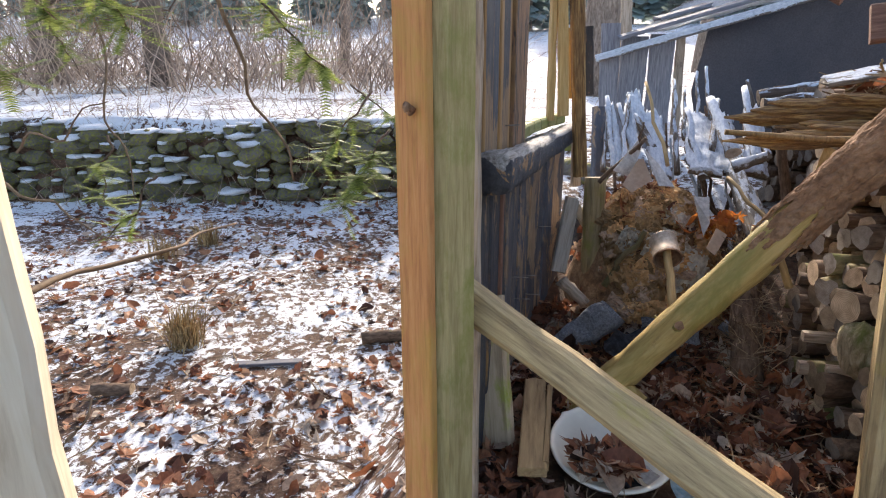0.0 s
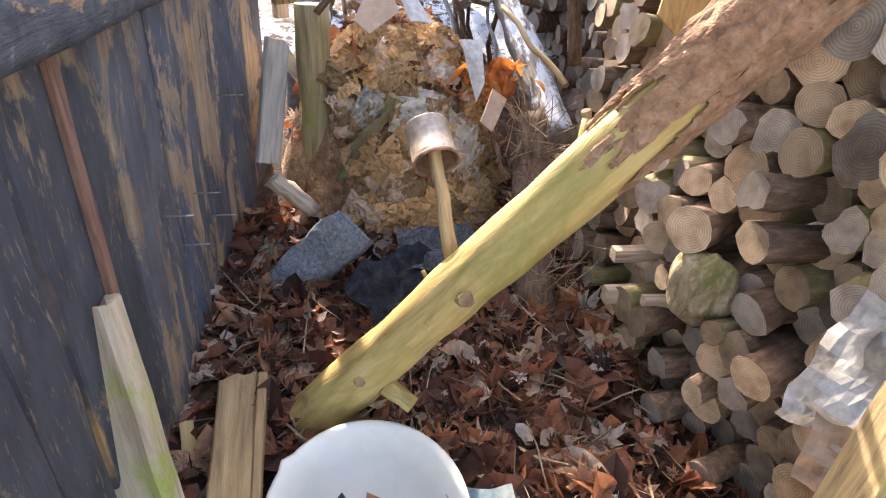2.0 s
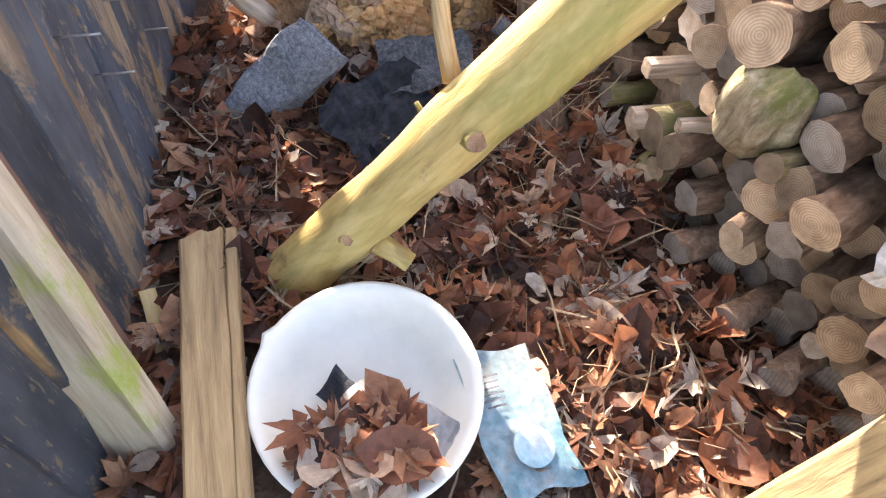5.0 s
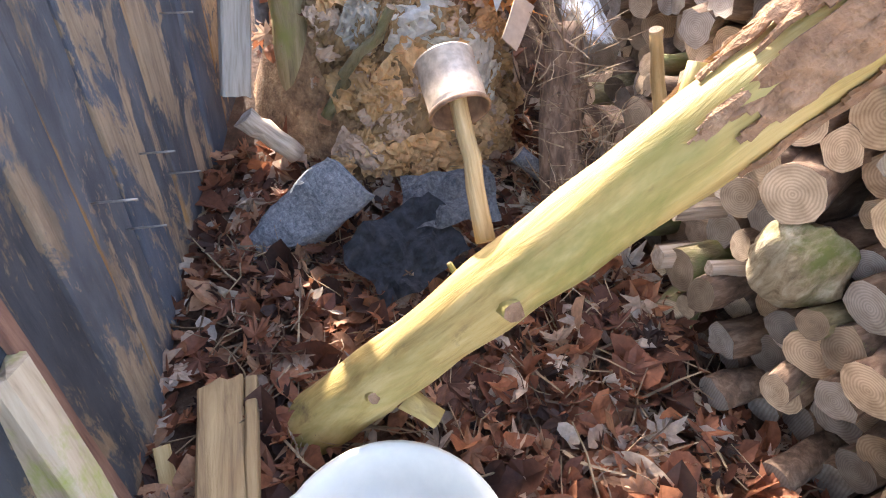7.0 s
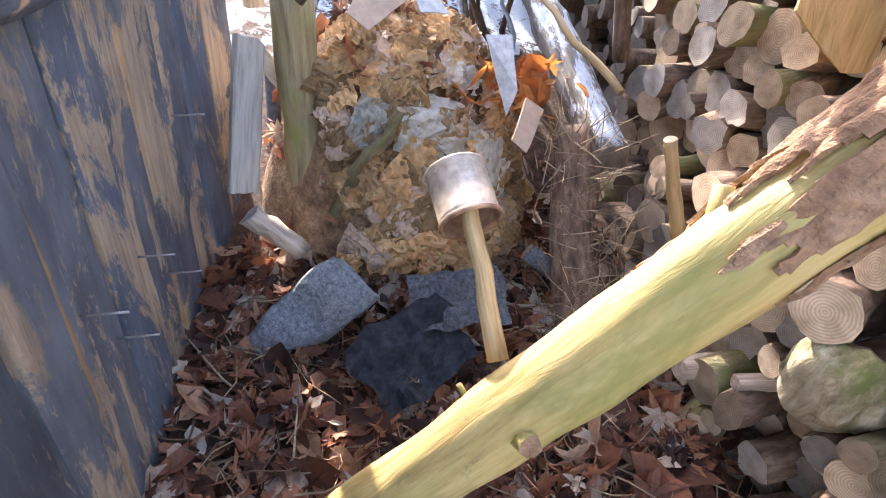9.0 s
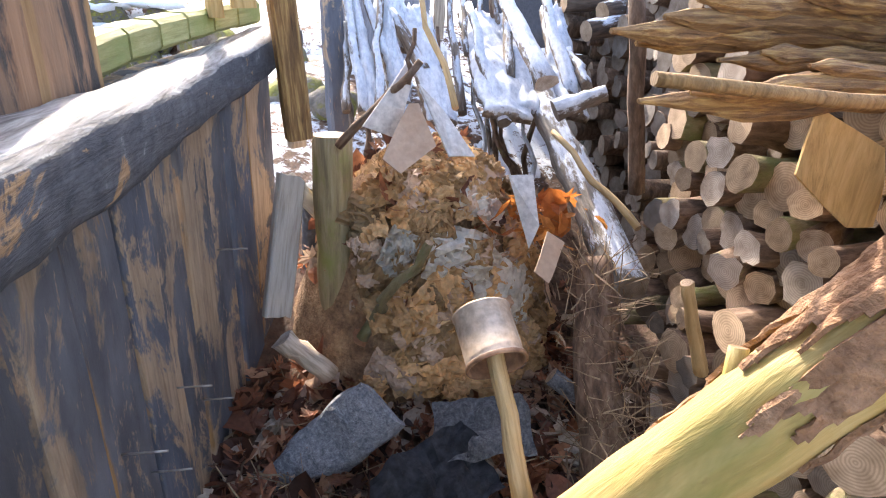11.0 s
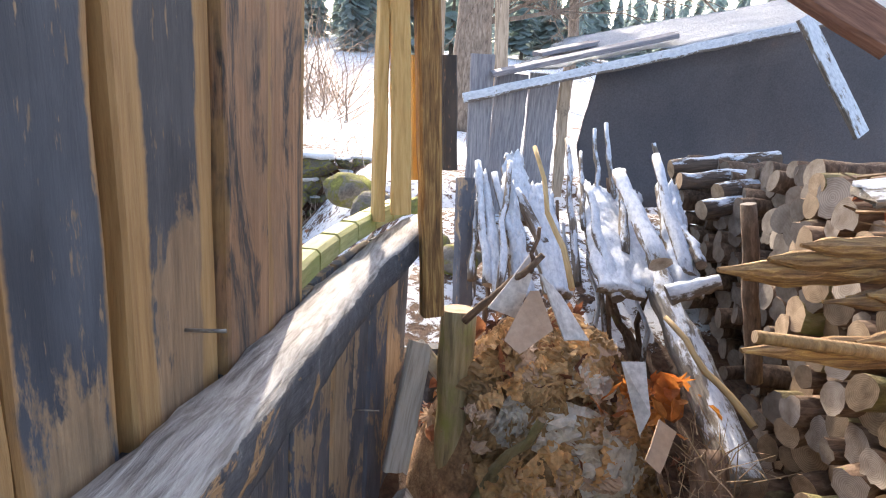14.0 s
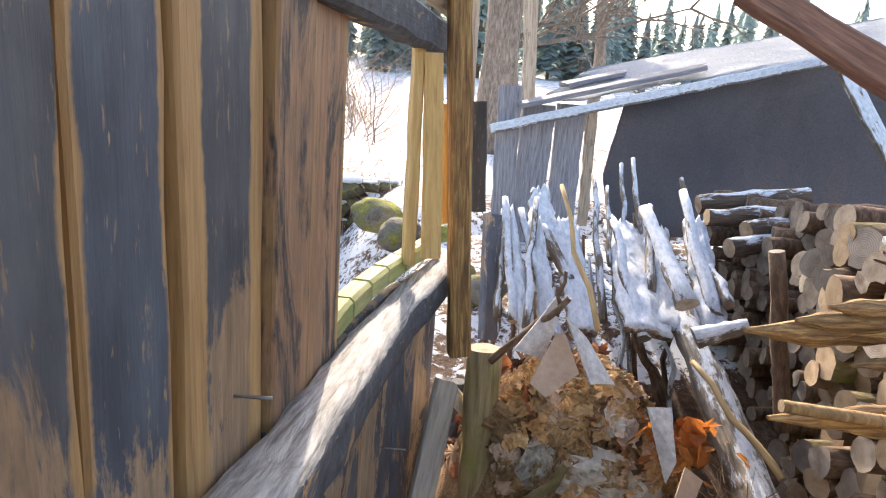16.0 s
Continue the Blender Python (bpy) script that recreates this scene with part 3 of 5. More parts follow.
def wall_at(u, z, off=0.0):
    n = wall_n(u) + off
    return Vector((0.097 + 0.288 * u + 0.958 * n, 1.509 + 0.958 * u - 0.288 * n, z))


def wall_dir(u):
    return (wall_at(u + 0.02, 0) - wall_at(u - 0.02, 0)).normalized()


def wall_board(u0, u1, z0, z1, off, t, material, parent, lean=0.0, name="plank", **k):
    um = (u0 + u1) / 2
    return board(name, wall_at(um, z0, off), wall_at(um + lean, z1, off), u1 - u0, t, wall_dir(um), material, parent, **k)


wall_left = tagged(empty("wall_left", wall_at(0, 0.1)), "plank wall with peeling dark paint and a window hole", "wall", kind="structure")
wall_left.location = (0, 0, 0)
# upper boards
for u0, u1, mat_, lean, off in [(-0.06, 0.07, TARUP, 0, -0.03), (0.082, 0.19, TARUP, -0.012, -0.02), (0.206, 0.315, BLUEUP, -0.008, -0.03), (0.338, 0.508, TARUP, -0.02, -0.028), (0.512, 0.64, BARE, -0.01, -0.014), (0.644, 0.81, BARE, -0.015, -0.02)]:
    wall_board(u0, u1, 1.115, 2.25, off, 0.024, mat_, wall_left, lean, wob=0.006)
for u in (0.198, 0.325, 0.076):
    wall_board(u - 0.02, u + 0.02, 1.12, 2.25, -0.048, 0.02, BATTEN, wall_left, -0.01, name="batten")
# Added sheet behind the boards, keeps daylight from leaking through their gaps.
wall_board(-0.06, 0.815, 1.10, 2.25, -0.072, 0.015, BARE, wall_left, -0.012, name="backing_board")
# lower boards; the first four take the copy darkened in colour
edges = [-0.04, 0.10, 0.22, 0.36, 0.50, 0.62, 0.77, 0.90, 1.04, 1.18, 1.30, 1.43, 1.585]
for i, (a, b) in enumerate(zip(edges, edges[1:])):
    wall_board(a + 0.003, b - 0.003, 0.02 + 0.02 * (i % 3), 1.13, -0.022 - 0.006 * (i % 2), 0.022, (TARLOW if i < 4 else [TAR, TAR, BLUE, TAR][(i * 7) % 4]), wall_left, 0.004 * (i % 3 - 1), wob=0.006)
for u in (0.36,):
    wall_board(u - 0.013, u + 0.013, 0.1, 1.10, -0.006, 0.012, REDBEAM, wall_left, name="batten", wob=0.004)
# rail behind and header over the window
for a, b in zip((-0.02, 0.7, 1.2), (0.7, 1.2, 1.6)):
    board("rail", wall_at(a, 0.55, -0.075), wall_at(b, 0.55, -0.075), 0.07, 0.04, (0, 0, 1), PALE, wall_left)
board("window_header", wall_at(0.55, 1.735, -0.02), wall_at(1.66, 1.775, -0.06), 0.085, 0.06, (0, 0, 1), SILL, wall_left, wob=0.008)
board("upper_rail", wall_at(0.7, 1.86, -0.03), wall_at(1.70, 1.89, -0.03), 0.11, 0.04, (0, 0, 1), PALE, wall_left)


def sill():
    """A split log laid along the wall as a rail, bending with it."""
    bm = bmesh.new()
    rings = []
    N, S = 44, 14
    for i in range(N + 1):
        u = 0.0 + 1.56 * i / N
        zc = 1.124 - 0.035 * math.sin(u * 1.6) + 0.02 * smooth01(1.1, 1.5, u)
        hh = 0.056 - 0.009 * u + 0.005 * noise.noise((u * 6, 0, 0))
        dd = 0.048 + 0.006 * noise.noise((u * 5, 7, 0))
        ring = []
        for j in range(S):
            a = 2 * math.pi * j / S
            c, s_ = math.cos(a), math.sin(a)
            sx = math.copysign(abs(c) ** 0.45, c)
            sz = math.copysign(abs(s_) ** 0.55, s_)
            r = 1 + 0.13 * noise.noise((u * 11, c * 1.6, s_ * 1.6)) + 0.05 * noise.noise((u * 40, c * 4, s_ * 4))
            ring.append(bm.verts.new(wall_at(u, zc + sz * hh * r, 0.034 + sx * dd * r)))
        rings.append(ring)
    for a, b in zip(rings, rings[1:]):
        for j in range(S):
            bm.faces.new((a[j], b[j], b[(j + 1) % S], a[(j + 1) % S]))
    bm.faces.new(rings[0])
    bm.faces.new(rings[-1][::-1])
    bmesh.ops.recalc_face_normals(bm, faces=bm.faces)
    m = Matrix.Rotation(-math.atan2(0.288, 0.958), 4, "Z") @ Matrix.Rotation(radians(90), 4, "X")
    bm.transform(m.inverted())
    ob = part("sill_rail", bm, SILL, wall_left, "grey weathered split log rail with dark paint rests", True)
    ob.matrix_world = m
    return ob


sill()
for i in range(6):
    u = 0.80 + 0.125 * i
    board("sill_block", wall_at(u, 1.165 + 0.004 * i, -0.035), wall_at(u + 0.115, 1.168 + 0.004 * i, -0.035), 0.05, 0.05, (0, 0, 1), MOSSY, wall_left, segs=2)
# window jamb boards and hanging posts
board("jamb_board", (0.497, 2.720, 1.190), (0.490, 2.740, 1.755), 0.028, 0.05, (1, 0.1, 0), YELLOW, wall_left)
board("jamb_board", (0.553, 2.700, 1.211), (0.526, 2.720, 1.711), 0.048, 0.03, (1, 0, 0), YELLOW, wall_left)
board("jamb_board", (0.598, 2.800, 1.286), (0.583, 2.820, 1.599), 0.022, 0.03, (1, 0, 0), YELLOW, wall_left)
board("hanging_post", (0.660, 2.750, 0.925), (0.565, 2.750, 2.089), 0.058, 0.045, (1, 0.1, 0), ROTTEN, wall_left, segs=16)
board("hanging_post", (0.727, 2.950, 1.301), (0.702, 2.950, 1.620), 0.042, 0.03, (1, 0.1, 0), BARE, wall_left)
board("pale_upright", (0.699, 3.000, 0.835), (0.656, 3.000, 2.047), 0.05, 0.03, (1, 0.4, 0), PALE, wall_left)


# ---- front posts and brace ----
def corner_post():
    t = tagged(empty("corner_post"), "square softwood corner post, reddish and green with algae", "post")
    board("core", (0.006, 1.195, -0.1), (-0.014, 1.21, 2.6), 0.116, 0.116, (0.7, 0.7, 0), POST, t, segs=16, wob=0.003)
    board("facing_board", (-0.046, 1.139, -0.1), (-0.068, 1.154, 2.6), 0.102, 0.02, (-0.65, 0.75, 0), POST_RED, t, "reddish pine board with a knot", segs=16, wob=0.003)
    log("knot", (-0.060, 1.125, 1.30), (-0.066, 1.117, 1.302), 0.011, 0.008, [BARKY, REDBEAM], "dark knot", "", parent=t, sides=8, n=2)


corner_post()
inner = tagged(board("inner_post", (0.062, 1.43, 0.0), (0.045, 1.43, 2.4), 0.085, 0.06, (1, 0, 0), PALE, segs=20, wob=0.006), "pale weathered post at the wall's end", "post")
tagged(board("diagonal_brace", (0.02, 1.36, 0.862), (1.66, -0.15, 0.12), 0.085, 0.085, (0.4, 0.2, 0.9), BRACE, segs=20, wob=0.006, ragged=0.02), "weathered square timber brace with a rotten end", "brace")
tagged(board("right_post", (1.06, 1.12, -0.05), (0.87, 1.13, 2.3), 0.10, 0.10, (0.85, -0.5, 0), BRACE, segs=20), "upright timber post at the opening", "post")
tagged(board("leaning_post", (-0.515, 0.60, -0.4), (-0.60, 0.66, 1.9), 0.12, 0.09, (1, 0.5, 0), CREAMWOOD, segs=16, wob=0.006), "post with insect marks, sunlight put into its cream colour", "post")
# cut boards on end by the wall
tagged(board("board_offcut", (0.182, 1.679, 0.100), (0.140, 1.840, 0.645), 0.135, 0.055, (0.9, -0.45, 0), OFFCUT, segs=10, ragged=0.012), "pale board offcut, green with algae below", "board")
stub = tagged(empty("plank_stub"), "short pine plank on end with flat grain", "board")
board("face_board", (0.265, 1.458, 0.240), (0.369, 2.055, 0.210), 0.085, 0.03, (1, 0.2, 0), STUBWOOD, stub, ragged=0.012, segs=8)
board("side_board", (0.310, 1.486, 0.240), (0.423, 2.032, 0.220), 0.02, 0.035, (1, 0.2, 0), STUBWOOD, stub, segs=6)
tagged(board("yellow_slat", (0.242, 1.820, 0.120), (0.247, 1.973, 0.200), 0.03, 0.012, (1, 0.3, 0), YELLOW, segs=4), "short bright yellow wooden slat", "slat")

# ---- the fallen log ----
AX0, AX1 = Vector((0.438, 1.969, 0.040)), Vector((1.497, 1.447, 1.62))


def fallen_log():
    t = tagged(empty("fallen_log"), "big peeled log leaning on firewood, bark on one half", "log")
    L = (AX1 - AX0).length
    m = basis(AX0, AX1, (0, -1, 0.3))
    n = 240
    bm = tube_bm(limb((0, 0, 0), (0, 0, L), n, 0.018, 3), [0.0555 + 0.011 * i / n + 0.022 * max(0, 1 - i / 60) ** 1.5 for i in range(n + 1)], 24, 0.10, 2)
    ob = part("trunk", bm, [PEELED, END], t, "yellow peeled trunk with green stains")
    ob.matrix_world = m
    # bark shell on the upper half with a torn lower edge
    bm = bmesh.new()
    rows = []
    pts = limb((0, 0, 0), (0, 0, L), n, 0.018, 3)
    for i in range(n + 1):
        row = []
        for j in range(121):
            a = 2 * math.pi * j / 120
            r = 0.0585 + 0.010 * i / n + 0.008 * noise.noise((i * 0.075, math.cos(a) * 2, math.sin(a) * 2)) + 0.007 * noise.noise((i * 0.28, math.cos(a) * 6, math.sin(a) * 6))
            row.append(bm.verts.new(pts[i] + Vector((math.cos(a) * r, math.sin(a) * r, 0))))
        rows.append(row)
    for i in range(n):
        for j in range(120):
            a = 2 * math.pi * (j + 0.5) / 120
            edge = 0.55 * n + 34 * noise.noise((math.cos(a) * 1.6, math.sin(a) * 1.6, 5.0)) + 22.0 * noise.noise((i * 0.025, math.cos(a) * 3, math.sin(a) * 3)) + 5 * noise.noise((i * 0.1, math.cos(a) * 12, math.sin(a) * 12))
            if i > edge:
                bm.faces.new((rows[i][j], rows[i][j + 1], rows[i + 1][j + 1], rows[i + 1][j]))
    bmesh.ops.delete(bm, geom=[v for v in bm.verts if not v.link_faces], context="VERTS")
    bmesh.ops.solidify(bm, geom=bm.faces[:], thickness=-0.006)
    ob = part("bark", bm, BARKY, t, "flaking reddish brown bark")
    ob.matrix_world = m
    for k, p, q, r in (("stub", (0.962, 1.722, 0.825), (0.982, 1.752, 0.92), 0.015), ("stub", (0.756, 1.842, 0.540), (0.742, 1.868, 0.572), 0.006), ("stub", (0.655, 1.825, 0.315), (0.70, 1.775, 0.285), 0.024), ("knot", (0.775, 1.76, 0.575), (0.769, 1.722, 0.597), 0.020), ("knot", (0.60, 1.845, 0.33), (0.598, 1.825, 0.345), 0.014)):
        log(k, p, q, r, r * 0.75, [PEELED, BARKY], "broken branch stub", "", parent=t, bend=0.002, rough=0.4, sides=8, n=3)


fallen_log()


# ---- tin can on a stick ----
def can_stick():
    t = tagged(empty("can_on_stick"), "old tin can upside down on a peeled stick", "can")
    base = Vector((0.833, 2.032, 0.728))
    log("stick", (0.806, 1.868, 0.595), (0.838, 2.07, 0.765), 0.0165, 0.0145, [STICK, END], "peeled yellowish stick", "", parent=t, bend=0.008, rough=0.1, n=6)
    bm = bmesh.new()
    prof = [(0.0, 0.098), (0.046, 0.098), (0.049, 0.102), (0.0515, 0.1), (0.0515, 0.097), (0.0495, 0.094), (0.0495, 0.012), (0.052, 0.008), (0.053, 0.003), (0.052, 0.0), (0.048, 0.001), (0.0475, 0.01), (0.0475, 0.09), (0, 0.09)]
    rings = [[bm.verts.new((r * math.cos(2 * math.pi * j / 32), r * math.sin(2 * math.pi * j / 32), z)) for j in range(32)] for r, z in prof]
    for i, (a, b) in enumerate(zip(rings, rings[1:])):
        for j in range(32):
            f = bm.faces.new((a[j], b[j], b[(j + 1) % 32], a[(j + 1) % 32]))
            f.material_index = 1 if prof[i][1] < 0.011 or i > 9 else 0
            f.smooth = True
    bmesh.ops.remove_doubles(bm, verts=bm.verts, dist=1e-5)
    bmesh.ops.recalc_face_normals(bm, faces=bm.faces)
    ob = part("tin_can", bm, [CAN, RUST], t, "tarnished copper-grey can with rusty rim")
    ob.matrix_world = Matrix.Translation(base) @ pose(0, 0, 0, -60, 10, 0)


can_stick()


# ---- basin with rubbish, book, felt ----
def basin():
    c = Vector((0.547, 1.612, 0.145))
    t = tagged(empty("enamel_basin", c), "white enamel basin tilted on leaves, rim chipped", "basin")
    bm = bmesh.new()
    prof = [(0.0, 0.012), (0.10, 0.014), (0.135, 0.03), (0.165, 0.075), (0.178, 0.082), (0.184, 0.08), (0.184, 0.074), (0.168, 0.068), (0.14, 0.022), (0.1, 0.004), (0, 0.002)]
    n = 56
    rings = []
    for r, z in prof:
        ring = []
        for j in range(n):
            a = 2 * math.pi * j / n
            lip = 1 + (0.05 if r > 0.17 else 0) * math.exp(-((a - 2.25) / 0.06) ** 2)
            ring.append(bm.verts.new((r * lip * math.cos(a), r * lip * math.sin(a), z)))
        rings.append(ring)
    for a, b in zip(rings, rings[1:]):
        for j in range(n):
            bm.faces.new((a[j], a[(j + 1) % n], b[(j + 1) % n], b[j])).smooth = True
    bmesh.ops.remove_doubles(bm, verts=bm.verts, dist=1e-5)
    bmesh.ops.recalc_face_normals(bm, faces=bm.faces)
    ob = part("bowl", bm, ENAMEL, t)
    ob.matrix_parent_inverse = Matrix()
    ob.matrix_basis = pose(0, 0, 0.01, 9, -3, 0) @ Matrix.Scale(1.065, 4)


basin()
rnd = random.Random(4)
scatter_leaves("basin_leaves", [(0.485 + rnd.uniform(-0.075, 0.085), 1.525 + rnd.uniform(-0.08, 0.045), 0.222 + rnd.uniform(0, 0.03)) for _ in range(130)], 0.045, LEAF, "dark wet leaves lying in the white basin", 4, 14)
for k, (px, mat_, w, h, rz, nm, lb) in enumerate([((0.585, 1.535, 0.215), CLOTH, 0.07, 0.20, 38, "white_sheet", "white plastic sheet lying in the basin"), ((0.475, 1.50, 0.22), CLOTH, 0.07, 0.09, 10, "white_scrap", "crumpled white scrap in the basin"), ((0.53, 1.55, 0.20), DARKFELT, 0.06, 0.22, 25, "dark_rag", "dark brown rag in the basin")]):
    ob = thing(nm, sheet_bm(w, h, 20 + k, 0.016, 9), mat_, lb, "rubbish", smooth=False)
    ob.matrix_world = pose(*px, 8, 5, rz)


def book():
    t = tagged(empty("wet_magazine", (0.755, 1.455, 0.205)), "wet magazine with faded blue cover on leaves", "magazine")
    t.rotation_euler = (radians(4), radians(3), radians(-8))
    b = part("cover", sheet_bm(0.14, 0.25, 51, 0.004, 10, 0.006), PRINT, t, "faded blue and white printed cover")
    bm = bmesh.new()
    bmesh.ops.create_circle(bm, cap_ends=True, segments=24, radius=0.035)
    d = part("printed_disc", bm, PRINT, t, "round blue print")
    d.location = (0.005, -0.055, 0.012)
    for i in range(6):
        bm = bmesh.new()
        bmesh.ops.create_grid(bm, x_segments=1, y_segments=1, size=0.5)
        l = part("text_bar", bm, GREYBOARD, t)
        l.scale = (0.045 - 0.006 * (i % 3), 0.0035, 1)
        l.location = (-0.03, 0.08 - 0.011 * i, 0.0105)


book()
def felt_wedge():
    """A stiff folded slab of felt, pointed at one end and cut square at the other."""
    p0, p1 = Vector((0.450, 2.43, 0.150)), Vector((0.765, 2.40, 0.375))
    L = (p1 - p0).length
    bm = bmesh.new()
    N, S = 22, 16
    rings = []
    for i in range(N + 1):
        k = i / N
        w = 0.030 + 0.048 * smooth01(0.0, 0.75, k) - 0.006 * smooth01(0.85, 1, k)
        t = 0.018 + 0.014 * smooth01(0.1, 0.8, k)
        ring = []
        for j in range(S):
            a = 2 * math.pi * j / S
            c, s_ = math.cos(a), math.sin(a)
            x, y = math.copysign(abs(c) ** 0.5, c) * w, math.copysign(abs(s_) ** 0.6, s_) * t
            d = 0.016 * noise.noise((k * 4, c * 1.2, s_ * 1.2)) + 0.005 * noise.noise((k * 15, c * 4, s_ * 4))
            ring.append(bm.verts.new((x + d, y + d + 0.02 * math.sin(k * 3.0), L * k + 0.018 * c * smooth01(0.9, 1, k))))
        rings.append(ring)
    for a, b in zip(rings, rings[1:]):
        for j in range(S):
            bm.faces.new((a[j], a[(j + 1) % S], b[(j + 1) % S], b[j]))
    bm.faces.new(rings[0][::-1])
    bm.faces.new(rings[-1])
    ob = thing("roofing_felt_piece", bm, STONEGREY, "folded piece of grey granular roofing felt on leaves", "roofing felt")
    ob.matrix_world = basis(p0, p1, (0.15, -0.75, -0.6))


felt_wedge()
for p, w, h, e, mt, lb in [((0.835, 2.215, 0.275), 0.27, 0.19, (22, -10, 12), DARKFELT, "dark crumpled scrap of tar felt on leaves"), ((0.985, 2.29, 0.325), 0.22, 0.15, (26, -6, -18), STONEGREY, "grey curled scrap of roofing felt on leaves")]:
    ob = thing("felt_scrap", sheet_bm(w, h, 70 + int(w * 100), 0.028, 14, 0.004), mt, lb, "roofing felt")
    ob.matrix_world = pose(*p, *e)
log("bark_log", (1.287, 2.450, 0.290), (1.449, 2.300, 0.161), 0.028, 0.025, [STONEGREY, END], "short grey scaly stick of wood on litter", "log", n=4)
log("white_driftwood", (0.579, 2.650, 0.435), (0.689, 2.600, 0.328), 0.032, 0.028, [PALE, ENDGREY], "bleached split piece of wood", "log", n=5, rough=0.4)

# ---- log post, forked branch, white fabric, blue post ----
log("log_post", (0.765, 2.78, 0.12), (0.762, 2.850, 0.905), 0.056, 0.052, [OLDPOST, END], "grey yellow peeled log standing upright, cut on top", "post", bend=0.012, rough=0.12, n=10, sides=14)
log("curved_branch", (0.779, 2.620, 0.412), (0.928, 2.550, 0.707), 0.016, 0.012, [MOSSBARK, END], "mossy curved branch leaning on paper heap", "branch", bend=0.05)
log("forked_branch", (0.762, 2.780, 0.892), (0.943, 2.700, 1.112), 0.012, 0.009, [LOGBARK, END], "bare forked branch lying on the log post", "branch", bend=0.03)
log("forked_branch", (0.916, 2.710, 1.056), (0.932, 2.720, 1.183), 0.007, 0.005, [LOGBARK, END], "bare upright twig of a fork", "branch", bend=0.02)
for k, (a, b, w) in enumerate([((0.581, 2.750, 0.442), (0.653, 2.850, 0.794), 0.075), ((0.645, 2.850, 0.787), (0.787, 2.950, 0.602), 0.05)]):
    tagged(board("pale_board", a, b, w, 0.03, (1, 0.3, 0.2), WHITEWOOD, segs=6, ragged=0.01), "pale cracked board leaning behind the wall", "board")
log("dark_post", (0.744, 3.100, 0.203), (0.750, 3.100, 0.678), 0.027, 0.027, [DARKFELT, DARKFELT], "dark thin post behind the wall", "post", bend=0.002)
tagged(board("blue_post", (0.895, 3.300, 0.758), (0.897, 3.400, 1.226), 0.065, 0.05, (1, 0.2, 0), BLUE, segs=8), "dark blue weathered square post", "post")


# ---- heap of paper and leaves ----
def heap_height(x, y):
    dx, dy = (x - 1.06) / 0.42, (y - 2.86) / 0.36
    r = math.sqrt(dx * dx + dy * dy)
    return 0.56 * max(0, 1 - r ** 2.6) + 0.02 * noise.noise((x * 9, y * 9, 0))


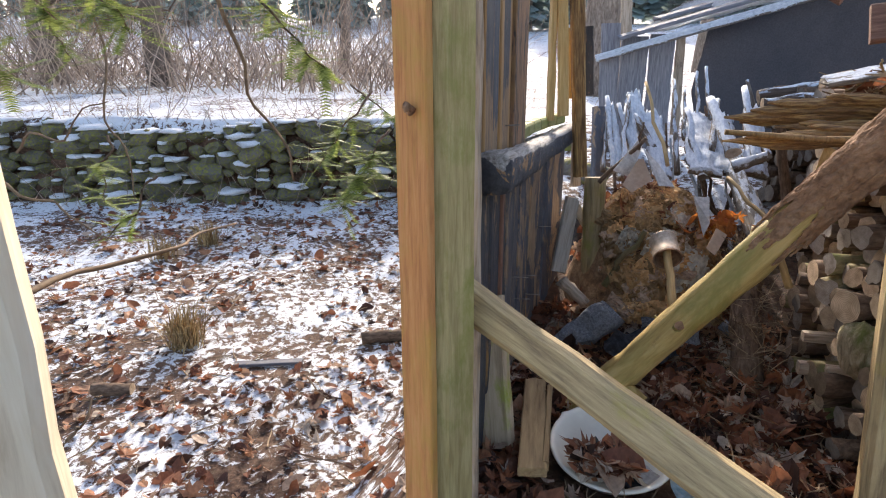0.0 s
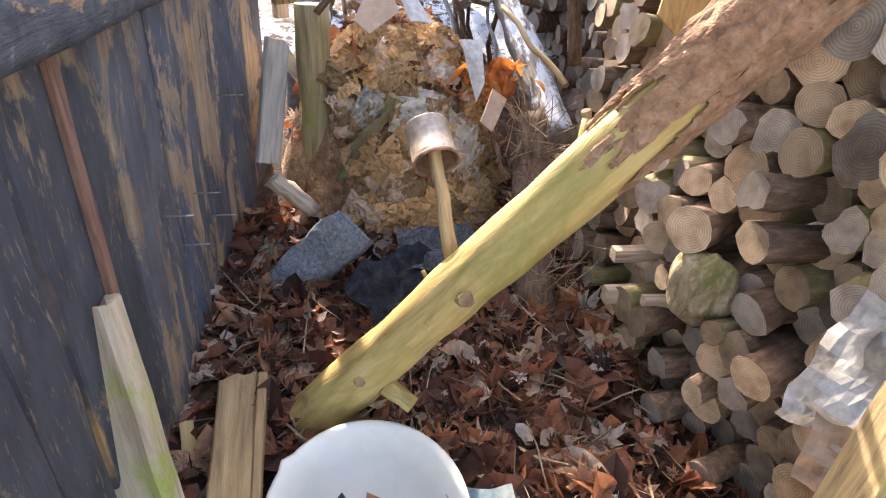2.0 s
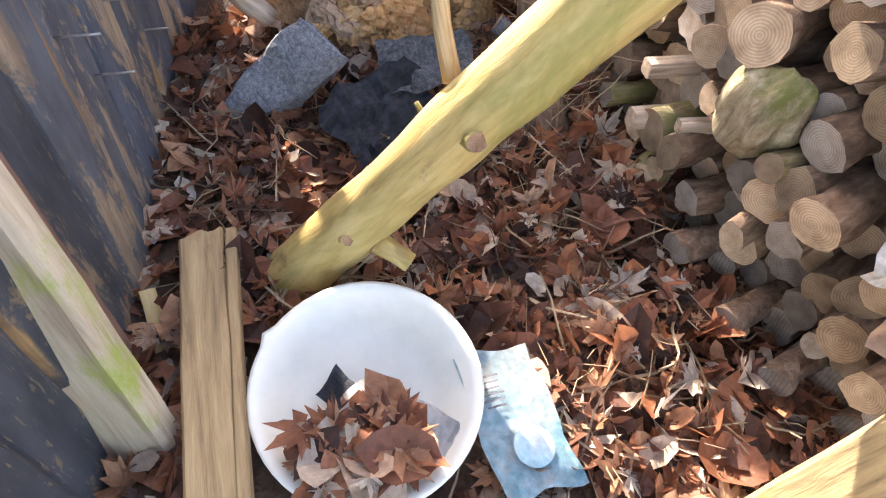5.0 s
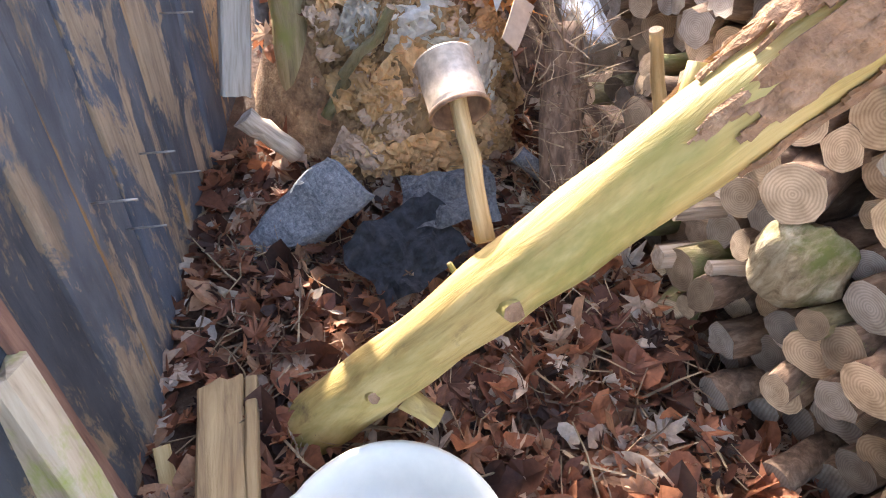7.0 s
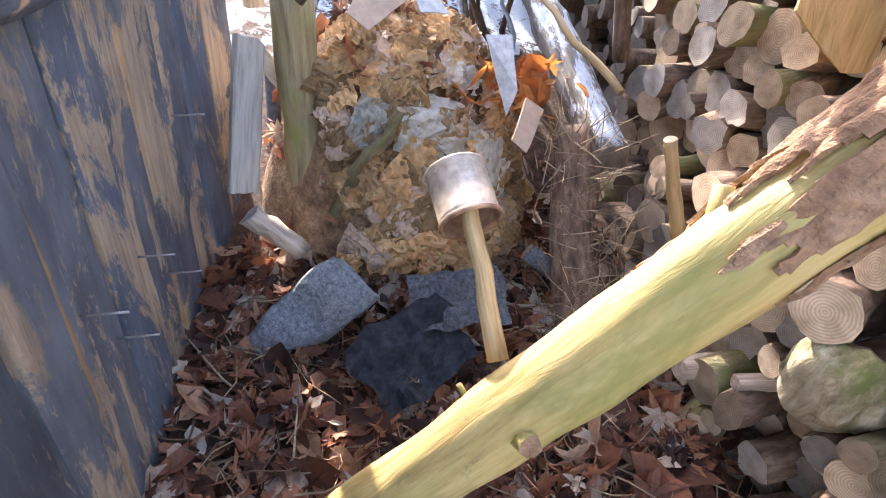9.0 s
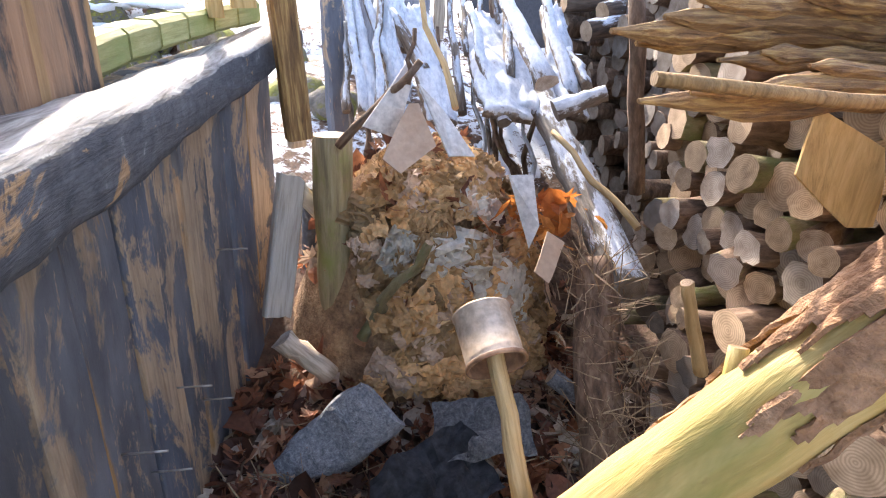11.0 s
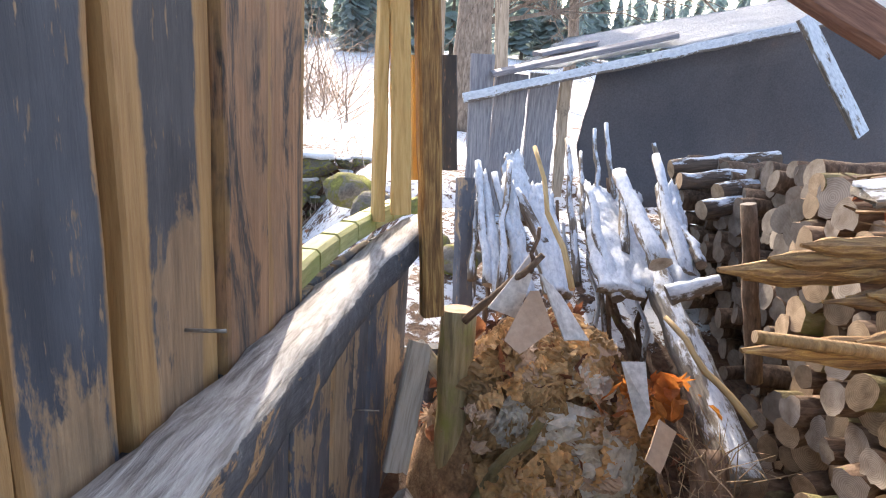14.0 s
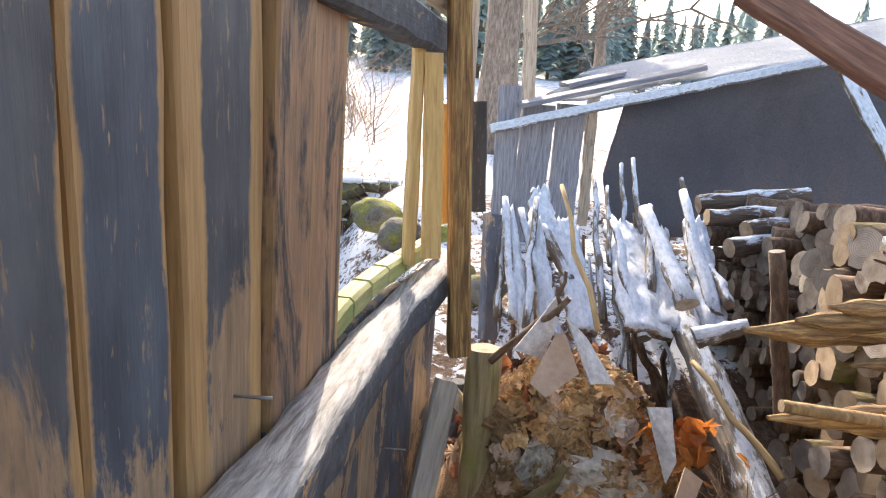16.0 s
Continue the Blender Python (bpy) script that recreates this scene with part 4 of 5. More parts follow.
def paper_heap():
    bm = bmesh.new()
    n = 30
    g = [[bm.verts.new((0.62 + 0.9 * i / n, 2.46 + 0.84 * j / n, 0)) for j in range(n + 1)] for i in range(n + 1)]
    for row in g:
        for v in row:
            v.co.z = floor_height(v.co.x, v.co.y) - 0.02 + heap_height(v.co.x, v.co.y)
    for i in range(n):
        for j in range(n):
            bm.faces.new((g[i][j], g[i + 1][j], g[i + 1][j + 1], g[i][j + 1]))
    thing("compost_mound", bm, PEAT, "mound of rotting leaves and paper", "heap", kind="stuff", smooth=True)
    r = random.Random(8)

    def drape(name, x, y, w, h, turn, mt, label, lift, seed, crumple=0.022, tilt=0.12):
        """A wet sheet lying over the mound, creased and torn round the edge."""
        sb = bmesh.new()
        n = 13
        e = 0.015
        slope = Vector((heap_height(x + e, y) - heap_height(x - e, y), heap_height(x, y + e) - heap_height(x, y - e), 0)) / (2 * e)
        nz = (Vector((-slope.x, -slope.y, 1)).normalized() + tilt * Vector((r.gauss(0, 1), r.gauss(0, 0.6), r.gauss(0, 1)))).normalized()
        fx = nz.cross(Vector((0, 1, 0.2))).normalized()
        fx = Matrix.Rotation(radians(turn), 3, nz) @ fx
        fy = nz.cross(fx)
        at = Vector((x, y, floor_height(x, y) + heap_height(x, y)))
        g = []
        for i in range(n + 1):
            for j in range(n + 1):
                a, b = i / n - 0.5, j / n - 0.5
                torn = 1 + 0.16 * noise.noise((a * 5, b * 5, seed * 1.9))
                ridge = (0.45 - abs(noise.noise((a * 4.3, b * 4.3, seed)))) + 0.6 * (0.4 - abs(noise.noise((a * 9, b * 9, seed + 4))))
                sag = -0.5 * (a * a + b * b) * max(w, h)
                q = at + fx * a * w * torn + fy * b * h * torn + nz * (lift + crumple * ridge * 2 + sag * 0.8)
                g.append(sb.verts.new(q - at))
        for i in range(n):
            for j in range(n):
                a = i * (n + 1) + j
                sb.faces.new((g[a], g[a + n + 1], g[a + n + 2], g[a + 1]))
        ob = thing(name, sb, mt, label, "paper", "papers on the heap")
        ob.location = at

    for k in range(200):
        x, y = r.uniform(0.80, 1.38), r.uniform(2.48, 2.86)
        if heap_height(x, y) > 0.06:
            mt = r.choice([PAPER, PAPER, PAPER, PAPER, CARD])
            drape("wet_paper", x, y, r.uniform(0.06, 0.15), r.uniform(0.05, 0.11), r.uniform(-180, 180), mt, "crumpled wet brown paper on the heap", r.uniform(0.0, 0.03), k, 0.021, 0.34)
    for k, (x, y, w, h, turn) in enumerate([(1.16, 2.60, 0.20, 0.22, 20), (1.06, 2.63, 0.20, 0.16, -25), (1.24, 2.63, 0.12, 0.22, 8), (0.90, 2.68, 0.13, 0.10, 40), (1.12, 2.72, 0.18, 0.12, -10)]):
        drape("pale_sheet", x, y, w, h, turn, PLASTIC, "pale creased wet sheet draped over the heap", 0.022, 400 + k, 0.026)
    for k, (x, y, w, h, turn) in enumerate([(0.98, 2.56, 0.2, 0.12, 10), (1.10, 2.53, 0.22, 0.13, -12), (1.0, 2.60, 0.18, 0.16, 30), (1.20, 2.55, 0.16, 0.13, 0), (0.92, 2.55, 0.14, 0.11, -35)]):
        drape("brown_sheet", x, y, w, h, turn, PAPER, "brown layered paper sheet sagging on the heap", 0.018, 500 + k, 0.026)


paper_heap()
log("rotting_trunk", (1.24, 2.10, 0.18), (1.345, 2.44, 0.66), 0.065, 0.05, [LOGBARK, END], "rotting trunk foot matted with dry grass", "log", rough=0.35, bend=0.03)
tr_ = random.Random(91)
thing("dry_thatch", sticks_bm([(1.23 + 0.11 * k + tr_.gauss(0, 0.05), 2.06 + 0.36 * k + tr_.gauss(0, 0.05), 0.24 + 0.44 * k) for k in (tr_.random() for _ in range(260))], 0.13, 0.002, 92, 40), TWIG, "matted dry grass and needles on the rotting trunk", "twigs", kind="stuff")


def flap(name, pts, material, label, ribs=0, d=Vector((0.01, 0.04, 0))):
    """A stiff sheet with four or five corners, bent a little and with thickness."""
    bm = bmesh.new()
    vs = [bm.verts.new(p) for p in pts]
    fs = [bm.faces.new(vs)]
    bmesh.ops.triangulate(bm, faces=fs)
    bmesh.ops.subdivide_edges(bm, edges=bm.edges[:], cuts=4, use_grid_fill=True)
    for v in bm.verts:
        v.co += d * 0.4 * noise.noise(v.co * 9)
        if ribs:
            v.co += d * 0.09 * math.sin(v.co.z * ribs)
    bmesh.ops.solidify(bm, geom=bm.faces[:], thickness=0.004)
    bmesh.ops.recalc_face_normals(bm, faces=bm.faces)
    return thing(name, bm, material, label, "cardboard")


flap("cardboard_flap", [(0.820, 2.600, 0.908), (0.859, 2.580, 0.876), (0.962, 2.620, 0.927), (0.934, 2.680, 1.018), (0.909, 2.680, 1.018)], CARD, "tan cardboard flap standing on the paper heap")
flap("cardboard_flap", [(0.802, 2.700, 0.960), (0.887, 2.700, 0.927), (0.952, 2.750, 1.093), (0.926, 2.750, 1.101)], CLOTH, "pale folded cardboard standing behind another flap")
flap("corrugated_card", [(0.941, 2.700, 1.060), (0.988, 2.600, 0.907), (1.068, 2.620, 0.897), (1.011, 2.700, 0.995)], CLOTH, "pale corrugated cardboard fan on the heap", 420)
flap("cloth_strip", [(1.129, 2.550, 0.866), (1.149, 2.450, 0.709), (1.172, 2.450, 0.766), (1.203, 2.550, 0.861)], CLOTH, "grey wet cloth hanging on the heap")
flap("wood_chip", [(1.154, 2.420, 0.661), (1.186, 2.400, 0.635), (1.256, 2.450, 0.711), (1.214, 2.470, 0.738)], CARD, "rounded pinkish wood chip on the heap")

# ---- snowy poles leaning at the back ----
for a, b, r, mats in [
    ((1.569, 3.600, 1.074), (1.652, 3.900, 1.432), 0.018, SNOWPOLE), ((1.651, 3.600, 1.078), (1.707, 3.900, 1.462), 0.02, SNOWPOLE),
    ((1.312, 3.200, 0.870), (1.468, 3.800, 1.380), 0.022, SNOWPOLE), ((0.924, 3.100, 0.899), (0.967, 3.500, 1.282), 0.024, SNOWLOG),
    ((1.060, 3.100, 0.923), (1.040, 3.500, 1.240), 0.026, SNOWLOG), ((0.953, 3.050, 0.898), (1.101, 3.500, 1.289), 0.02, SNOWPOLE),
    ((1.697, 3.100, 0.934), (1.870, 3.700, 1.331), 0.04, SNOWLOG), ((1.746, 3.100, 0.979), (1.790, 3.300, 1.081), 0.03, SNOWPOLE),
    ((1.505, 3.000, 1.007), (1.578, 3.500, 1.268), 0.05, SNOWLOG), ((1.410, 3.400, 1.042), (1.546, 3.800, 1.327), 0.016, SNOWPOLE),
    ((1.483, 3.200, 0.985), (1.718, 3.700, 1.258), 0.03, SNOWPOLE), ((1.205, 3.300, 0.993), (1.139, 3.500, 1.175), 0.035, SNOWPOLE),
    ((2.050, 3.850, 1.153), (2.009, 3.950, 1.380), 0.022, SNOWPOLE), ((2.090, 3.850, 1.155), (2.135, 3.950, 1.301), 0.014, SNOWPOLE),
    ((1.366, 3.000, 0.881), (1.445, 3.500, 1.213), 0.03, SNOWLOG), ((0.896, 3.200, 0.884), (0.946, 3.400, 1.139), 0.02, SNOWPOLE),
]:
    log("snowy_pole", a, b, r * 0.75, r * 0.5, [mats, ENDGREY], "rough pole leaning under frozen snow", "pole", "leaning snowy poles", bend=0.025, rough=0.35)
pr_ = random.Random(17)
for _ in range(22):
    x0, y0 = pr_.uniform(0.95, 1.75), pr_.uniform(2.95, 3.4)
    z0 = floor_height(x0, y0) + 0.2
    log("frosty_branch", (x0, y0, z0 - 0.2), (x0 + pr_.gauss(-0.04, 0.08), y0 + pr_.uniform(0.15, 0.4), z0 + pr_.uniform(0.25, 0.55)), 0.014, 0.007, [[SNOWPOLE, SNOWLOG, LOGBARK][pr_.randrange(3)], ENDGREY], "thin crooked branch with frost leaning among poles", "branch", "frosty branches", bend=0.08, rough=0.3, sides=7)
def snow_slab(a, b, w0, w1, seed):
    """A broad bark slab leaning back, with a thick uneven crust of snow on its face and ragged sides."""
    a, b = Vector(a), Vector(b)
    L = (b - a).length
    bm = bmesh.new()
    N, M = 30, 12
    up, down = [], []
    for i in range(N + 1):
        k = i / N
        w = w0 + (w1 - w0) * k
        for j in range(M + 1):
            c = j / M * 2 - 1
            e = 1 + 0.28 * noise.noise((k * 7, c, seed)) + 0.12 * noise.noise((k * 22, c, seed + 3))
            z = L * k + (0.09 * noise.noise((c * 4, 1, seed)) + 0.05 * noise.noise((c * 11, 2, seed))) * smooth01(0.7, 1, k)
            crust = 0.022 * (1 - c * c) + 0.016 * noise.noise((k * 6, c * 2.2, seed + 8)) + 0.007 * noise.noise((k * 20, c * 7, seed))
            up.append(bm.verts.new((c * w * e * 0.5, -crust - 0.012, z)))
            down.append(bm.verts.new((c * w * e * 0.5, 0.014, z)))
    for i in range(N):
        for j in range(M):
            p = i * (M + 1) + j
            bm.faces.new((up[p], up[p + 1], up[p + M + 2], up[p + M + 1]))
            bm.faces.new((down[p], down[p + M + 1], down[p + M + 2], down[p + 1]))
        for j in (0, M):
            p = i * (M + 1) + j
            bm.faces.new((up[p], up[p + M + 1], down[p + M + 1], down[p]))
    for i in (0, N):
        for j in range(M):
            p = i * (M + 1) + j
            bm.faces.new((up[p], up[p + 1], down[p + 1], down[p]))
    bmesh.ops.recalc_face_normals(bm, faces=bm.faces)
    ob = thing("snowy_slab", bm, SNOWSLAB, "bark slab leaning, white with frozen snow", "slab", "leaning snowy slabs", smooth=True)
    ob.matrix_world = basis(a, b, (1, 0.1, 0))


for k, q in enumerate([((1.375, 3.00, 0.90), (1.60, 3.72, 1.16), 0.17, 0.17), ((1.47, 3.04, 0.90), (1.76, 3.72, 1.15), 0.13, 0.14), ((1.67, 3.05, 0.88), (1.90, 3.62, 1.20), 0.12, 0.10), ((1.19, 3.10, 0.86), (1.27, 3.6, 1.17), 0.10, 0.12), ((0.965, 3.05, 0.86), (0.985, 3.5, 1.22), 0.055, 0.05), ((1.045, 3.05, 0.86), (1.085, 3.45, 1.20), 0.07, 0.05), ((1.15, 3.45, 1.05), (1.20, 3.75, 1.29), 0.17, 0.08)]):
    snow_slab(*q, 600 + k)
log("snow_log", (1.405, 2.35, 0.60), (1.70, 3.60, 1.13), 0.055, 0.042, [FROSTLOG, ENDGREY], "long leaning log covered with frost and snow", "log", bend=0.03, rough=0.3, n=26, sides=14)
log("snow_branch", (1.415, 2.800, 0.960), (1.551, 2.750, 1.022), 0.035, 0.022, [SNOWLOG, ENDGREY], "snow covered branch stub", "branch", bend=0.02, rough=0.3)
log("thin_pole", (1.115, 2.850, 0.965), (1.121, 3.300, 1.363), 0.010, 0.008, [STICK, END], "thin bare pole leaning in the snow", "pole", bend=0.02)
log("long_stick", (1.388, 2.350, 0.777), (1.346, 2.700, 0.929), 0.010, 0.008, [STICK, END], "long bare stick leaning on the snowy log", "stick", bend=0.02)
log("stack_stake", (1.601, 2.600, 0.764), (1.481, 2.620, 1.283), 0.023, 0.021, [LOGBARK, ENDGREY], "upright barky stake holding the firewood", "stake", bend=0.01)
log("broken_stem", (1.280, 2.000, 0.629), (1.209, 2.030, 0.825), 0.014, 0.012, [STICK, END], "short peeled branch stem by the log", "stick", bend=0.01, rough=0.2)


# ---- firewood stack ----
def firewood():
    r = random.Random(11)
    kinds = []
    for k in range(12):
        SEED[0] += 1
        rad = 1.0
        L = r.uniform(0.26, 0.40)
        pts = limb((0, 0, 0), (0, 0, L), 5, 0.018, SEED[0])
        bm = tube_bm(pts, [rad * 0.04 * r.uniform(0.94, 1.06) for _ in range(6)], 13, r.uniform(0.2, 0.5), SEED[0])
        kinds.append(finish("firewood_log", bm, [[LOGBARK, LOGBARK, MOSSBARK, LOGBARK][k % 4], [END, ENDGREY, END][k % 3]]))
    face = [(1.27, 0.85, 1.12), (1.33, 1.55, 1.12), (1.42, 2.0, 1.16), (1.70, 2.55, 1.36), (2.02, 3.05, 1.36), (2.12, 3.6, 1.30)]
    ys = np.array([p[1] for p in face])
    far = bmesh.new()
    # rows from the floor up, each log resting in the row below
    for row in range(22):
        s = 0.92 + 0.03 * (row % 2)
        while s < 3.75:
            rad = r.choice([0.03, 0.036, 0.042, 0.046, 0.05]) * r.uniform(0.9, 1.1)
            s += rad * 0.85
            x = float(np.interp(s, ys, [p[0] for p in face]))
            top = float(np.interp(s, ys, [p[2] for p in face]))
            base = float(np.interp(s, [1, 2.2, 2.8, 3.6], [0.13, 0.17, 0.4, 0.62]))
            z = base + 0.04 + row * 0.078 + r.uniform(-0.008, 0.008)
            slope = float((np.interp(s + 0.1, ys, [p[0] for p in face]) - np.interp(s - 0.1, ys, [p[0] for p in face])) / 0.2)
            s += rad * 0.85
            if z > top:
                continue
            d = Vector((1, 0.04 - 0.22 * smooth01(1.5, 2.4, s) + r.gauss(0, 0.17), r.uniform(-0.07, 0.07))).normalized()
            p = Vector((x + r.uniform(-0.07, 0.10), s, z))
            m = basis(p, p + d, (0, 0.2, 1))
            k = rad / 0.04 * 0.98
            mw = m @ Matrix.Rotation(r.uniform(0, 6.28), 4, "Z") @ Matrix.Diagonal((k, k * r.uniform(0.75, 1.1), r.uniform(0.9, 1.05), 1))
            me = r.choice(kinds)
            if s > 2.72 or z < 0.2:
                tmp = me.copy()
                tmp.transform(mw)
                far.from_mesh(tmp)
                bpy.data.meshes.remove(tmp)
                continue
            ob = new("firewood_log", me)
            ob.matrix_world = mw
            tagged(ob, "sawn firewood log with bark, stacked among others", "log", "firewood stack")

    thing("firewood_rest", far, [LOGBARK, ENDGREY], "far end of a stack of sawn firewood logs", "firewood", kind="stuff")


firewood()
for a, b, r in [((1.993, 3.750, 1.273), (2.488, 3.650, 1.352), 0.045), ((1.943, 3.600, 1.233), (2.341, 3.500, 1.282), 0.04), ((1.997, 3.400, 1.209), (2.340, 3.400, 1.262), 0.045), ((1.894, 3.350, 1.144), (2.226, 3.350, 1.205), 0.04)]:
    log("top_log", a, b, r, r, [SNOWSTACK, END], "firewood log dusted with snow lying on the stack", "log", "snow-dusted top logs")
ob = thing("mossy_chunk", stone_bm((0.045, 0.075, 0.115), 31, 4, 0.22), CHUNK, "broad split wood chunk green with moss", "log", smooth=True)
ob.matrix_world = pose(1.325, 1.66, 0.535, 12, -15, 10)
for a, b, w, t, mat_, lb in [((1.30, 1.90, 0.355), (1.55, 1.83, 0.36), 0.045, 0.04, PALE, "squared pale stick poking out of the stack"), ((1.33, 1.80, 0.40), (1.52, 1.72, 0.41), 0.03, 0.03, PALE, "small squared offcut in the stack"), ((1.31, 1.92, 0.47), (1.52, 1.85, 0.48), 0.035, 0.04, PALE, "squared offcut in the stack")]:
    tagged(board("squared_offcut", a, b, w, t, (0, 0, 1), mat_, segs=4), lb, "offcut")
flap("split_board", [(1.251, 1.930, 1.057), (1.287, 1.950, 1.154), (1.387, 1.900, 1.102), (1.404, 1.880, 0.977), (1.366, 1.900, 0.973)], YELLOW, "broad yellow split board end in the stack")
# cloth and boards by the right post
for k, (p, w, h, e) in enumerate([((1.21, 1.27, 0.66), 0.15, 0.24, (70, 10, -65)), ((1.18, 1.21, 0.55), 0.15, 0.12, (60, 0, -60))]):
    ob = thing("dirty_cloth", sheet_bm(w, h, 90 + k, 0.04, 12, 0.003), [CLOTH, CARD, CARD][k], "dirty pale cloth draped on the firewood", "cloth")
    ob.matrix_world = pose(*p, *e)

# ---- rotten boards overhead, debris ----
def rotten_board(a, b, w, t, side, seed, strips=5):
    """A decayed board split along its fibres into strips of unequal length, pointed where it broke."""
    r = random.Random(seed)
    a, b = Vector(a), Vector(b)
    L = (b - a).length
    t_ = tagged(empty("rotten_board"), "rotten splintered roof board lying on the stack", "board", "fallen roof boards")
    N = 26
    for k in range(strips):
        bm = bmesh.new()
        c = (k + 0.5) / strips * 2 - 1
        z0 = L * (0.02 + 0.32 * abs(c + 0.35) ** 1.3) * r.uniform(0.55, 1.2) if abs(c + 0.35) > 0.15 else 0.0
        wk = w / strips
        off = r.uniform(-0.22, 0.22) * t
        rings = []
        for i in range(N + 1):
            q = i / N
            z = z0 + (L - z0) * q
            thin = 0.25 + 0.75 * smooth01(0, 0.12, q)
            x = c * w / 2 + 0.012 * noise.noise((z * 5, seed, c * 0.7))
            hw = wk * (0.68 + 0.2 * noise.noise((z * 16, seed, k))) * thin
            ht = t * (0.42 + 0.30 * noise.noise((z * 12, seed + 3, k))) * thin
            y = off + 0.014 * noise.noise((z * 4, seed + 9, c * 0.5))
            rings.append([bm.verts.new((x + p * hw, y + s_ * ht, z)) for p, s_ in ((-1, -0.6), (-0.5, -1), (0.5, -1), (1, -0.5), (1, 0.6), (0.4, 1), (-0.6, 1), (-1, 0.5))])
        for p, q in zip(rings, rings[1:]):
            for j in range(8):
                bm.faces.new((p[j], p[(j + 1) % 8], q[(j + 1) % 8], q[j]))
        bm.faces.new(rings[0][::-1])
        bm.faces.new(rings[-1])
        part("splinter", bm, ROTTEN, t_).matrix_world = basis(a, b, side)


for k, q in enumerate([((1.02, 2.12, 1.262), (1.78, 2.10, 1.26), 0.115, 0.04, (0.02, -0.55, 0.8)), ((0.935, 1.935, 1.178), (1.66, 1.92, 1.185), 0.07, 0.032, (0.02, -0.5, 0.85)), ((1.16, 2.06, 1.205), (1.72, 2.08, 1.205), 0.07, 0.03, (0, 0.9, -0.4)), ((1.36, 1.78, 1.27), (2.05, 1.35, 1.46), 0.16, 0.03, (0.3, 0.8, 0.5)), ((1.42, 1.92, 1.24), (2.1, 1.6, 1.33), 0.15, 0.03, (0.3, 0.9, 0.2)), ((1.45, 1.62, 1.20), (2.1, 1.15, 1.38), 0.18, 0.03, (0.3, 0.6, 0.7))]):
    rotten_board(*q, 700 + k)
bm = tube_bm([(0.930, 1.925, 1.200), (1.06, 1.895, 1.192), (1.20, 1.86, 1.182), (1.42, 1.80, 1.182), (1.60, 1.75, 1.215), (1.8, 1.7, 1.285)], [0.009, 0.010, 0.011, 0.011, 0.010, 0.008], 8, 0.2, 4)
thing("bent_stick", bm, [BATTEN, END], "thin bent stick across the leaning log", "stick")
rnd = random.Random(21)
for k in range(16):
    x, y, z = rnd.uniform(1.5, 1.85), rnd.uniform(2.0, 2.35), rnd.uniform(1.31, 1.37)
    log("bent_twig", (x, y, z), (x + rnd.uniform(-0.12, 0.35), y + rnd.uniform(-0.2, 0.2), z + rnd.uniform(-0.02, 0.13)), rnd.uniform(0.004, 0.008), 0.003, [STICK, STICK], "pale bent twig in the heap of roof debris", "twig", "debris twigs", bend=0.10, n=9, sides=6)
tagged(board("frosted_board", (1.46, 2.28, 1.36), (1.98, 2.12, 1.47), 0.10, 0.02, (0.2, 1, 0.3), FROSTLOG, segs=14, wob=0.015, ragged=0.03), "grey board with frost lying on the debris", "board")
thing("roof_debris_twigs", sticks_bm([(rnd.uniform(1.5, 2.1), rnd.uniform(1.95, 2.4), 1.29 + rnd.uniform(0, 0.10)) for _ in range(240)], 0.09, 0.006, 3, 14), TWIG, "twigs and splinters heaped on rotten boards", "twigs", kind="stuff")
scatter_leaves("roof_debris_leaves", [(rnd.uniform(1.5, 2.1), rnd.uniform(1.95, 2.4), 1.29 + rnd.uniform(0, 0.08)) for _ in range(110)], 0.035, LEAF, "dead leaves heaped on rotten boards", 6)
for k in range(7):
    x = 1.45 + 0.08 * k
    tagged(board("splintered_board", (x, 2.15 + 0.05 * (k % 3), 1.285 + 0.012 * k), (x + 0.42, 2.45 - 0.1 * (k % 3), 1.31 + 0.02 * k), 0.06, 0.014, (0.2, 1, 0.2), ROTTEN, segs=8, wob=0.01, ragged=0.03), "splintered roof board in a heap", "board", "fallen roof boards")
tagged(board("roof_beam", (1.238, 2.600, 1.916), (1.530, 2.350, 1.675), 0.075, 0.05, (0, 0.3, 1), REDBEAM, segs=12), "red-brown fallen rafter crossing overhead", "beam")
tagged(board("rafter_end", (1.70, 2.44, 1.58), (2.35, 2.1, 1.66), 0.15, 0.05, (0, 0.3, 1), REDBEAM, segs=8), "red-brown rafter end sticking out", "beam")


